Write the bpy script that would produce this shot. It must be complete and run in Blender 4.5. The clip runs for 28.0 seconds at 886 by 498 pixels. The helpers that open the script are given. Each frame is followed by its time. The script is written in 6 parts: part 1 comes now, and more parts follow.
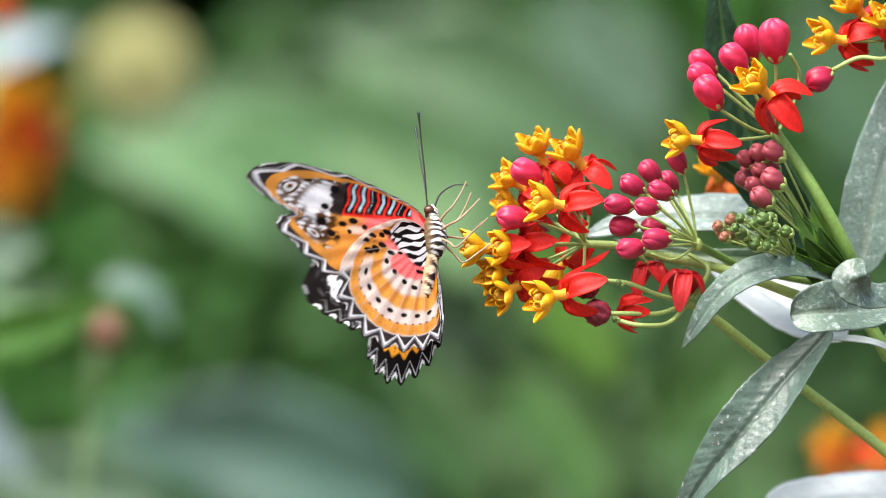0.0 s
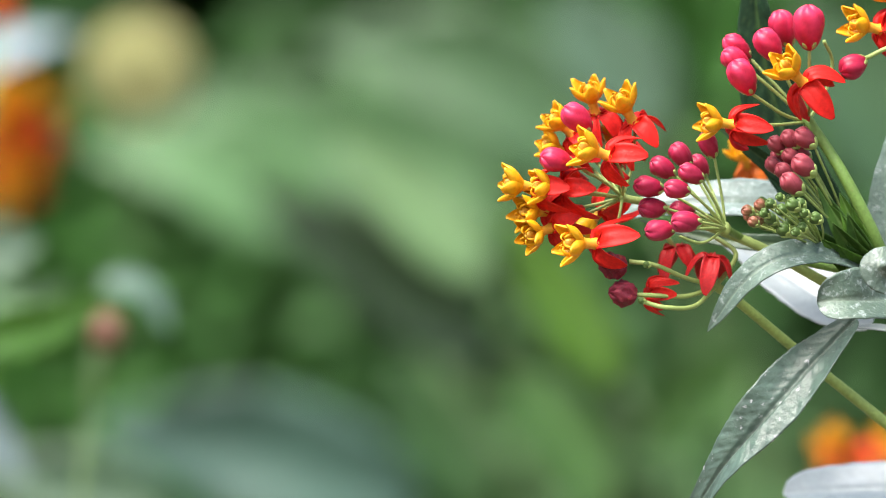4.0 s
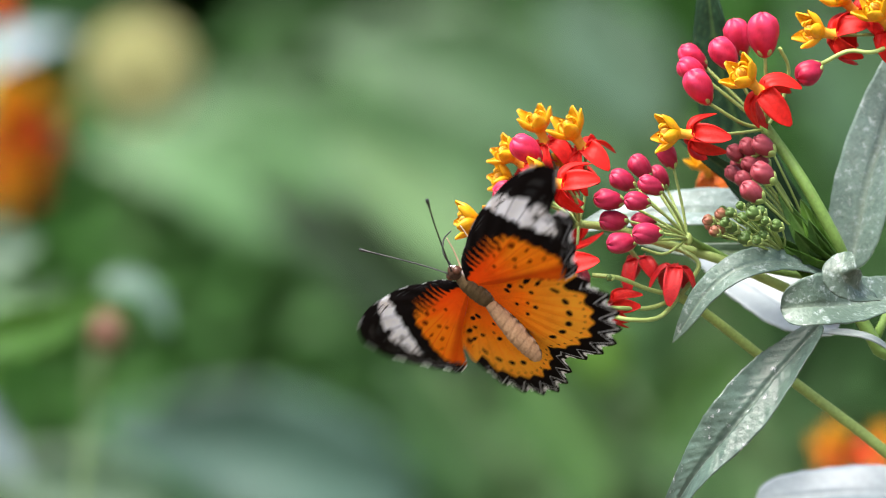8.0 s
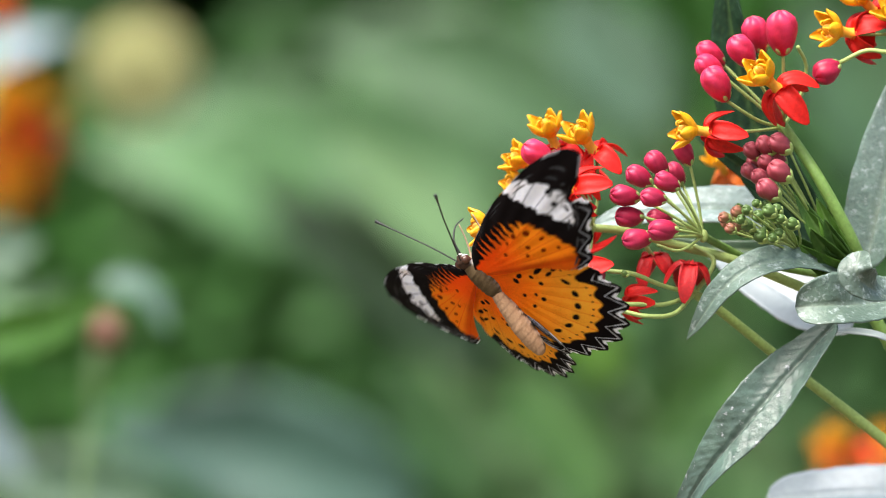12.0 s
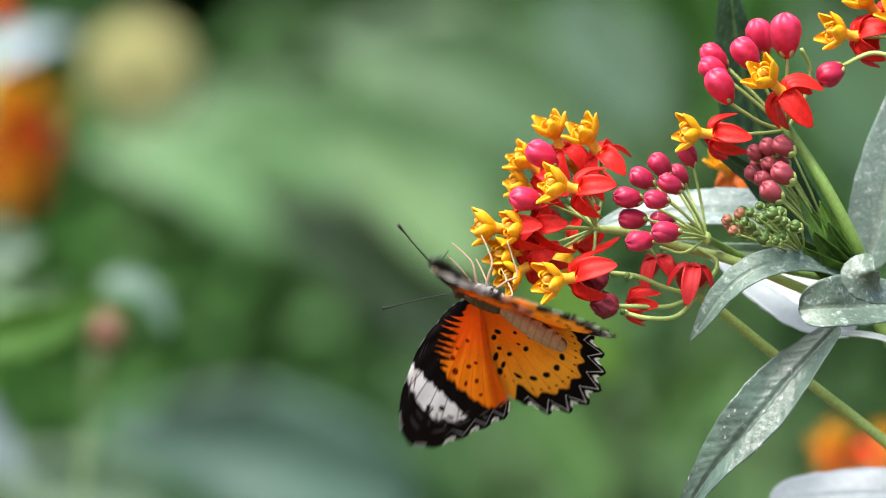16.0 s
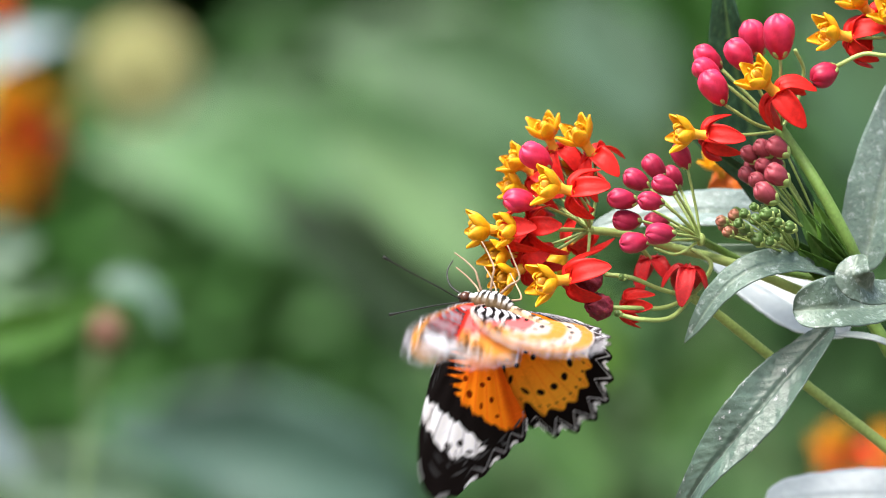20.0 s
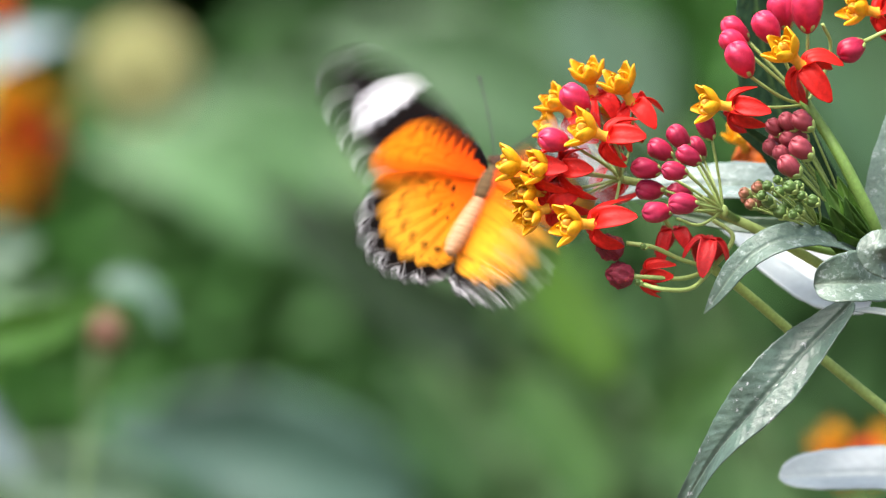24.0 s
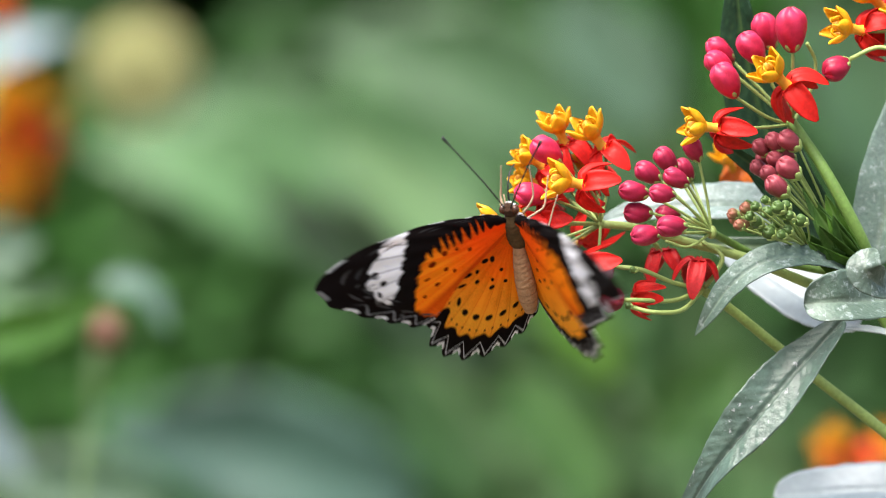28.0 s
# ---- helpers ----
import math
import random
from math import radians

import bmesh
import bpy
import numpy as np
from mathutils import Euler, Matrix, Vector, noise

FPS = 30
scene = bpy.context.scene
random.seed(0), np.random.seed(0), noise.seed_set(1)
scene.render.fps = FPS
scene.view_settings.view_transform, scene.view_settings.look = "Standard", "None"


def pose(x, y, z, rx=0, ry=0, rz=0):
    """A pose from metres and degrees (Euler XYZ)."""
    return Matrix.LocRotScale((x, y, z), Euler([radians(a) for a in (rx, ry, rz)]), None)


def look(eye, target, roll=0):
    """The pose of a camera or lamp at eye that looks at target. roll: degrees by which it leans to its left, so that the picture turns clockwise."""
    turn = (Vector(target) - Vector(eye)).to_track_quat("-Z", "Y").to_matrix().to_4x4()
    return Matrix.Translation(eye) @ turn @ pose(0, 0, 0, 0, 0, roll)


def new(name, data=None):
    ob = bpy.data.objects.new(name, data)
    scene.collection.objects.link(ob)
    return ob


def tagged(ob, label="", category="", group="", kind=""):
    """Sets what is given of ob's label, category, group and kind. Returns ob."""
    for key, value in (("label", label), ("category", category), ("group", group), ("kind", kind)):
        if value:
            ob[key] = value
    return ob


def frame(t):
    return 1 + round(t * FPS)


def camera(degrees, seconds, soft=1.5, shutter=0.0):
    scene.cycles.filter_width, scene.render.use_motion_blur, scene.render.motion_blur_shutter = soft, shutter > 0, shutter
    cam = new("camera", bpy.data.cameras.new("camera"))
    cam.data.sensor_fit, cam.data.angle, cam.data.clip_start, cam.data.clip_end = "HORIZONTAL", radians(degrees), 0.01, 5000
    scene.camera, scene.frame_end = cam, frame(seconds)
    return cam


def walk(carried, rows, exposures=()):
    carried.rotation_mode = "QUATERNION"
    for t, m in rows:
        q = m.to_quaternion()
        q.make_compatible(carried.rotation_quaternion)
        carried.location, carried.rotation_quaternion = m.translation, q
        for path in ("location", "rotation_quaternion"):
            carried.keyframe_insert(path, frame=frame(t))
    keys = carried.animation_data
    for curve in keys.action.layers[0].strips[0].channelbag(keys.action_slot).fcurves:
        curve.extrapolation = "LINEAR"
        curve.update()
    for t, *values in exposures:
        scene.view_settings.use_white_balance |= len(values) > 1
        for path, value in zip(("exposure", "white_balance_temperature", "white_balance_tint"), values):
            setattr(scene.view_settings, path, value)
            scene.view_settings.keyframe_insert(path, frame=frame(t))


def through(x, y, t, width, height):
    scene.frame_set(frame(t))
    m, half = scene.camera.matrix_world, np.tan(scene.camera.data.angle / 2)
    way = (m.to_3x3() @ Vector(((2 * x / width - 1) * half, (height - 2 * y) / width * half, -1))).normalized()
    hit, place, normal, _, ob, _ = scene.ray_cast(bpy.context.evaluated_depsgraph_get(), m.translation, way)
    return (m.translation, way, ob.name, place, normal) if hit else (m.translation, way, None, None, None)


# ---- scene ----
from mathutils import Quaternion
S = 0.21 / 1568            # metres per unit of the sharp plane, y = 0
EYE = (0.0, -1.2, 1.0)
cam = camera(10.0, 28.0, soft=0.95, shutter=0.55)
cam.data.dof.use_dof = True
cam.data.dof.focus_distance = 1.182
cam.data.dof.aperture_fstop = 10.5
walk(cam, [(0.0, look(EYE, (0, 0, 1.0))), (28.0, look(EYE, (0, 0, 1.0)))])

# ---- light: a bright overcast day, soft light from above and behind the camera ----
world = bpy.data.worlds.new("overcast_sky")
scene.world = world
world.use_nodes = True
wn = world.node_tree
sky = wn.nodes.new("ShaderNodeTexSky")
sky.sky_type = "NISHITA"
sky.sun_disc = False
sky.sun_elevation = radians(57)
sky.sun_rotation = radians(200)
sky.air_density, sky.dust_density = 1.0, 4.0
wn.nodes["Background"].inputs["Strength"].default_value = 0.088
wn.links.new(sky.outputs[0], wn.nodes["Background"].inputs["Color"])
sun_data = bpy.data.lights.new("sun", "SUN")
sun_data.energy, sun_data.angle, sun_data.color = 3.0, radians(42), (1.0, 0.97, 0.93)
sun = new("sun", sun_data)
sun.matrix_world = look((-0.48, -0.45, 1.4), (0, 0, 0))
scene.view_settings.exposure = 1.65


# ---- materials ----
def node(nt, kind, **kw):
    n = nt.nodes.new(kind)
    for k, v in kw.items():
        n.inputs[k].default_value = v
    return n


def surface(name, colour, rough=0.5, vary=0.25, scale=400.0, bump=0.15, attr="", speck=None, through=0.0, spec=0.4, big=40.0, tone=0.8):
    """Colour (or a colour attribute) broken up by grain and by larger stains, with fine relief."""
    m = bpy.data.materials.new(name)
    m.use_nodes = True
    nt = m.node_tree
    b = nt.nodes["Principled BSDF"]
    b.inputs["Roughness"].default_value = rough
    b.inputs["Specular IOR Level"].default_value = spec
    tc = nt.nodes.new("ShaderNodeTexCoord")
    n1 = node(nt, "ShaderNodeTexNoise", Scale=scale, Detail=4.0)
    n2 = node(nt, "ShaderNodeTexNoise", Scale=big, Detail=2.0)
    for n in (n1, n2):
        nt.links.new(tc.outputs["Object"], n.inputs["Vector"])
    add = nt.nodes.new("ShaderNodeMath")
    add.operation = "ADD"
    nt.links.new(n1.outputs["Fac"], add.inputs[0])
    nt.links.new(n2.outputs["Fac"], add.inputs[1])
    rng = node(nt, "ShaderNodeMapRange")
    rng.inputs["From Min"].default_value, rng.inputs["From Max"].default_value = 0.6, 1.4
    rng.inputs["To Min"].default_value, rng.inputs["To Max"].default_value = 1 - vary, 1 + vary
    nt.links.new(add.outputs[0], rng.inputs["Value"])
    info = nt.nodes.new("ShaderNodeObjectInfo")
    rr = node(nt, "ShaderNodeMapRange")
    rr.inputs["To Min"].default_value, rr.inputs["To Max"].default_value = tone * (1 - vary * 0.4), tone * (1 + vary * 0.4)
    nt.links.new(info.outputs["Random"], rr.inputs["Value"])
    mul = nt.nodes.new("ShaderNodeMath")
    mul.operation = "MULTIPLY"
    nt.links.new(rng.outputs["Result"], mul.inputs[0])
    nt.links.new(rr.outputs["Result"], mul.inputs[1])
    mix = nt.nodes.new("ShaderNodeVectorMath")
    mix.operation = "SCALE"
    if attr:
        at = nt.nodes.new("ShaderNodeAttribute")
        at.attribute_name = attr
        nt.links.new(at.outputs["Color"], mix.inputs[0])
    else:
        mix.inputs[0].default_value = colour
    nt.links.new(mul.outputs[0], mix.inputs["Scale"])
    out = mix.outputs[0]
    if speck:
        col, lo, hi, sc = speck
        n3 = node(nt, "ShaderNodeTexNoise", Scale=sc, Detail=6.0, Roughness=0.7)
        nt.links.new(tc.outputs["Object"], n3.inputs["Vector"])
        r3 = node(nt, "ShaderNodeMapRange")
        r3.inputs["From Min"].default_value, r3.inputs["From Max"].default_value = lo, hi
        nt.links.new(n3.outputs["Fac"], r3.inputs["Value"])
        mx = nt.nodes.new("ShaderNodeMix")
        mx.data_type = "RGBA"
        nt.links.new(r3.outputs["Result"], mx.inputs[0])
        nt.links.new(out, mx.inputs[6])
        mx.inputs[7].default_value = (*col, 1)
        out = mx.outputs[2]
    nt.links.new(out, b.inputs["Base Color"])
    bp = node(nt, "ShaderNodeBump", Strength=bump, Distance=0.0004)
    nt.links.new(n1.outputs["Fac"], bp.inputs["Height"])
    nt.links.new(bp.outputs[0], b.inputs["Normal"])
    if through:
        tr = nt.nodes.new("ShaderNodeBsdfTranslucent")
        nt.links.new(out, tr.inputs["Color"])
        ms = nt.nodes.new("ShaderNodeMixShader")
        ms.inputs[0].default_value = through
        nt.links.new(b.outputs[0], ms.inputs[1])
        nt.links.new(tr.outputs[0], ms.inputs[2])
        nt.links.new(ms.outputs[0], nt.nodes["Material Output"].inputs["Surface"])
    return m


M_WING = surface("wing_scales", (1, 1, 1), 0.7, 0.2, 2500, 0.4, attr="pattern", through=0.3, spec=0.03, big=150, tone=1.0)
M_BODY = surface("body_hair", (1, 1, 1), 0.8, 0.22, 1800, 0.6, attr="pattern", spec=0.15, big=200, tone=1.0)
M_EYE = surface("insect_eye", (0.075, 0.026, 0.012), 0.2, 0.3, 3000, 0.2)
M_ANTENNA = surface("dark_horn", (0.02, 0.022, 0.02), 0.45, 0.3, 2500, 0.3)
M_LEG = surface("pale_leg", (0.38, 0.26, 0.16), 0.5, 0.3, 2500, 0.3)
M_PETAL = surface("red_petal", (0.88, 0.022, 0.016), 0.5, 0.28, 1100, 0.3, through=0.28, big=200, spec=0.25)
M_DEEP = surface("deep_red_petal", (0.62, 0.01, 0.013), 0.5, 0.35, 1400, 0.35, through=0.15, big=120)
M_HOOD = surface("orange_yellow_hood", (1.0, 0.52, 0.01), 0.42, 0.22, 1100, 0.4, through=0.25, speck=((0.92, 0.36, 0.01), 0.56, 0.72, 420), big=300)
M_ORANGE = surface("orange_petal", (0.95, 0.22, 0.015), 0.46, 0.3, 1400, 0.5, through=0.25, big=260)
M_NECK = surface("orange_neck", (0.92, 0.46, 0.04), 0.45, 0.25, 900, 0.25, through=0.1, big=200)
M_BUD = surface("pink_bud", (1, 1, 1), 0.4, 0.2, 900, 0.28, attr="pattern", through=0.08, big=240, spec=0.3)
M_WITHER = surface("withered_petal", (0.2, 0.012, 0.03), 0.6, 0.5, 1500, 0.6, speck=((0.5, 0.14, 0.03), 0.6, 0.7, 500), big=300)
M_PEDICEL = surface("green_pedicel", (0.36, 0.47, 0.14), 0.5, 0.25, 1500, 0.3, big=150)
M_STEM = surface("green_stem", (0.19, 0.33, 0.07), 0.5, 0.3, 1300, 0.35, speck=((0.2, 0.12, 0.06), 0.62, 0.75, 260), big=90)
M_STALK = surface("pale_green_stalk", (0.32, 0.44, 0.12), 0.5, 0.28, 1300, 0.35, speck=((0.3, 0.13, 0.07), 0.66, 0.76, 200), big=90)
M_LEAF_SOFT = surface("dark_green_leaf", (1, 1, 1), 0.45, 0.3, 700, 0.5, attr="pattern", spec=0.5, through=0.1, big=90)
M_OLD = surface("worn_grey_leaf", (1, 1, 1), 0.4, 0.45, 500, 0.9, attr="pattern", speck=((0.55, 0.55, 0.58), 0.61, 0.69, 330), spec=0.5, through=0.03, big=70)
M_DUSTY = surface("dusty_leaf", (1, 1, 1), 0.45, 0.32, 900, 0.7, attr="pattern", speck=((0.4, 0.46, 0.45), 0.54, 0.72, 520), spec=0.5, through=0.05, big=110)
M_DARKLEAF = surface("dark_ruffled_leaf", (1, 1, 1), 0.5, 0.4, 500, 0.9, attr="pattern", spec=0.16, through=0.08, big=120)
M_PALE = surface("pale_sheen_leaf", (1, 1, 1), 0.35, 0.16, 500, 0.3, attr="pattern", spec=0.7, through=0.1, big=60)
M_GREENBUD = surface("green_bud", (0.1, 0.17, 0.04), 0.5, 0.4, 900, 0.4, speck=((0.45, 0.14, 0.1), 0.56, 0.68, 300), big=200)
M_YELLOW = surface("yellow_petal", (0.42, 0.42, 0.16), 0.5, 0.2, 200, 0.2, through=0.2)
M_SEED = surface("seed_brown", (0.17, 0.085, 0.05), 0.7, 0.3, 900, 0.4, big=120)
M_EARTH = surface("earth", (0.1, 0.085, 0.055), 0.9, 0.4, 30, 0.6, big=3)


# ---- mesh tools ----
def W(px, py, y=0.0):
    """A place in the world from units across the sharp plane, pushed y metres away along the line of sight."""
    k = (1.2 + y) / 1.2
    return Vector(((px - 784) * S * k, y, 1.0 + (441 - py) * S * k))


def mesh_of(name, verts, faces, mats, colours=None, slots=None, smooth=True):
    me = bpy.data.meshes.new(name)
    me.from_pydata([tuple(v) for v in verts], [], faces)
    for m in (mats if isinstance(mats, (list, tuple)) else [mats]):
        me.materials.append(m)
    if slots is not None:
        me.polygons.foreach_set("material_index", np.asarray(slots, dtype=np.int32))
    if colours is not None:
        at = me.color_attributes.new("pattern", "FLOAT_COLOR", "POINT")
        c = np.ones((len(verts), 4), dtype=np.float32)
        c[:, :3] = colours
        at.data.foreach_set("color", c.ravel())
    if smooth:
        me.polygons.foreach_set("use_smooth", np.ones(len(me.polygons), dtype=bool))
    me.update()
    return me


def part(name, me, parent, m=None, label=""):
    ob = new(name, me)
    ob.parent = parent
    if m is not None:
        ob.matrix_basis = m
    return tagged(ob, label)


def grid_faces(nu, nv, wrap=False, start=0):
    f = []
    for i in range(nu - 1):
        for j in range(nv if wrap else nv - 1):
            k = (j + 1) % nv
            f.append((start + i * nv + j, start + i * nv + k, start + (i + 1) * nv + k, start + (i + 1) * nv + j))
    return f


def spline(points, n):
    """n places along a smooth curve through the points."""
    p = [Vector(q) for q in points]
    p = [p[0] * 2 - p[1]] + p + [p[-1] * 2 - p[-2]]
    out = []
    for i in range(n):
        t = i / (n - 1) * (len(p) - 3)
        k = min(int(t), len(p) - 4)
        t -= k
        a, b, c, d = p[k:k + 4]
        out.append(0.5 * ((2 * b) + (c - a) * t + (2 * a - 5 * b + 4 * c - d) * t * t + (3 * b - a - 3 * c + d) * t ** 3))
    return out


def tube(points, radius, n=14, sides=8, cap=True):
    """Vertices and faces of a rod along a curve; radius is a number or a function of 0..1."""
    c = spline(points, n)
    verts, up = [], Vector((0.13, 0.97, 0.21))
    for i, q in enumerate(c):
        d = (c[min(i + 1, n - 1)] - c[max(i - 1, 0)]).normalized()
        a = d.cross(up).normalized()
        b = d.cross(a)
        r = radius(i / (n - 1)) if callable(radius) else radius
        for j in range(sides):
            w = 2 * math.pi * j / sides
            verts.append(q + a * r * math.cos(w) + b * r * math.sin(w))
    faces = grid_faces(n, sides, True)
    if cap:
        faces += [tuple(range(sides - 1, -1, -1)), tuple(range((n - 1) * sides, n * sides))]
    return verts, faces


def rod(name, points, radius, mat, parent, origin=(0, 0, 0), n=14, sides=8, label=""):
    v, f = tube(points, radius, n, sides)
    o = Vector(origin)
    return part(name, mesh_of(name, [q - o for q in v], f, mat), parent, label=label)


def blade(midline, width, facing, n=40, m=15, cup=0.12, wave=0.02, relief=1.0, base=(0.1, 0.15, 0.09), vein=(0.25, 0.32, 0.2), seed=0, tip=1.0, ribs=9, thick=0.0003, shape=None):
    """A leaf: vertices, faces and colours. midline from the stalk to the tip; facing: the way its upper side looks."""
    c = spline(midline, n)
    rnd = random.Random(seed)
    ph = rnd.uniform(0, 6)
    half = m // 2
    verts, cols = [], []
    base, vein = np.array(base), np.array(vein)
    for side in (1, -1):
        for i, q in enumerate(c):
            t = i / (n - 1)
            d = (c[min(i + 1, n - 1)] - c[max(i - 1, 0)]).normalized()
            fc = Vector(facing[0]).lerp(Vector(facing[1]), t) if isinstance(facing[0], (tuple, Vector)) else Vector(facing)
            a = d.cross(fc).normalized()
            b = a.cross(d).normalized()
            w = width * (shape(t) if shape else max(0.03, math.sin(math.pi * min(1, t ** 0.75 * 0.97 + 0.03)) ** 0.8))
            for j in range(m):
                s = (j - half) / half
                edge = 1 + 0.012 * math.sin(t * 47 + ph + (s > 0) * 2) + 0.02 * math.sin(t * 13 + ph * 2 + (s > 0) * 3)
                z = cup * abs(s) ** 1.4 * w + wave * width * math.sin(t * 11 + ph + s * 1.5) * abs(s)
                rib = (t * ribs - abs(s) * 1.3) % 1.0
                groove = max(0, 1 - abs(rib - 0.5) * 9) * (0.25 + 0.75 * (1 - abs(s)))
                mid = max(0, 1 - abs(s) * 7)
                z -= relief * w * (0.05 * mid + 0.018 * groove)
                z += relief * w * 0.02 * math.sin(rib * math.pi) * (0.6 + 0.4 * math.sin(i * 1.7 + j * 2.3 + ph))
                verts.append(q + a * (s * w * 0.5 * edge) + b * (z + (thick if side < 0 else 0) * -1))
                k = min(1, mid * 0.9 + groove * 0.5)
                cols.append(base * (1 - k) + vein * k)
    f1 = grid_faces(n, m)
    f2 = [tuple(reversed(f)) for f in grid_faces(n, m, start=n * m)]
    rim = []
    nm = n * m
    for i in range(n - 1):
        for j, flip in ((0, False), (m - 1, True)):
            k = (i * m + j, (i + 1) * m + j, nm + (i + 1) * m + j, nm + i * m + j)
            rim.append(tuple(reversed(k)) if flip else k)
    for i, flip in ((0, True), (n - 1, False)):
        for j in range(m - 1):
            k = (i * m + j, i * m + j + 1, nm + i * m + j + 1, nm + i * m + j)
            rim.append(tuple(reversed(k)) if flip else k)
    return verts, f1 + f2 + rim, cols


def leaf(name, midline, width, facing, mat, parent, origin=(0, 0, 0), label="", **kw):
    v, f, c = blade(midline, width, facing, **kw)
    o = Vector(origin)
    return part(name, mesh_of(name, [q - o for q in v], f, mat, c), parent, label=label)


def join(pieces):
    """Several (verts, faces, slot) as one list."""
    V, F, K = [], [], []
    for v, f, k in pieces:
        o = len(V)
        V += list(v)
        F += [tuple(i + o for i in q) for q in f]
        K += [k] * len(f)
    return V, F, K


def egg(rx, ry, rz, n=10, sides=14, lobes=0, lobe=0.0, power=1.0, at=(0, 0, 0), turn=None):
    """A closed rounded body; z from -rz to rz; power over 1 sharpens its top."""
    verts = []
    for i in range(n + 1):
        a = math.pi * i / n
        z = -math.cos(a)
        r = math.sin(a) ** 0.9 * (1 - 0.22 * (power - 1) * z)
        if power > 1 and z > 0:
            r *= 1 - 0.35 * (power - 1) * z * z
        for j in range(sides):
            w = 2 * math.pi * j / sides
            k = 1 + lobe * math.cos(lobes * w) if lobes else 1
            v = Vector((rx * r * k * math.cos(w), ry * r * k * math.sin(w), rz * z))
            if turn is not None:
                v = turn @ v
            verts.append(v + Vector(at))
    return verts, grid_faces(n + 1, sides, True)


def aim(at, axis, spin=0.0, size=1.0):
    """A pose at a place with its z along axis."""
    q = Vector(axis).normalized().to_track_quat("Z", "Y").to_matrix().to_4x4()
    return Matrix.Translation(at) @ q @ Matrix.Rotation(spin, 4, "Z") @ Matrix.Scale(size, 4)


# ---- the flower pieces of the milkweed, built once and shared ----
def petal_piece(length, width, ang, bend, droop, rnd):
    """One reflexed petal of a corolla: leaves the centre outwards and bends back."""
    n, m = 13, 9
    verts = []
    seedy, side_bend = rnd.uniform(0, 6), rnd.uniform(-0.16, 0.16)
    for side in (0, 1):
        for i in range(n):
            t = i / (n - 1)
            a = bend * min(1.0, t * 1.7)
            # outward first, then backwards along -z
            out = length * (0.46 * math.sin(t * 1.35) + 0.08 * t) + 3 * S
            back = -length * droop * (t ** 1.5) * 0.85
            lift = length * 0.10 * math.sin(math.pi * t) + (length * 0.16 * max(0, t - 0.75) * 4 * max(0, t - 0.75))
            w = width * (0.42 + 0.62 * math.sin(math.pi * (0.08 + t * 0.6)) ** 0.9) * (1 - 0.72 * t ** 7)
            for j in range(m):
                s = (j / (m - 1) - 0.5) * 2
                z = back + lift + 0.2 * w * s * s + 0.012 * length * math.sin(t * 9 + seedy + s * 2.0) + 0.05 * w * math.cos(s * 6) - (0.00018 if side else 0)
                x, y = out, s * w * 0.5 + side_bend * length * t * t
                verts.append(Vector((x * math.cos(ang) - y * math.sin(ang), x * math.sin(ang) + y * math.cos(ang), z)))
    f = grid_faces(n, m) + [tuple(reversed(q)) for q in grid_faces(n, m, start=n * m)]
    nm = n * m
    for i in range(n - 1):
        for j, fl in ((0, False), (m - 1, True)):
            q = (i * m + j, (i + 1) * m + j, nm + (i + 1) * m + j, nm + i * m + j)
            f.append(tuple(reversed(q)) if fl else q)
    for j in range(m - 1):
        f.append(((n - 1) * m + j, (n - 1) * m + j + 1, nm + (n - 1) * m + j + 1, nm + (n - 1) * m + j))
    return verts, f


def corolla_mesh(seed, mat):
    rnd = random.Random(seed)
    pieces = []
    for i in range(5):
        v, f = petal_piece(78 * S * rnd.uniform(0.9, 1.15), 36 * S * rnd.uniform(0.88, 1.1), 2 * math.pi * i / 5 + rnd.uniform(-0.16, 0.16),
                           1.0, rnd.uniform(0.6, 1.15), rnd)
        pieces.append((v, f, 0))
    V, F, K = join(pieces)
    return mesh_of("corolla", V, F, mat)


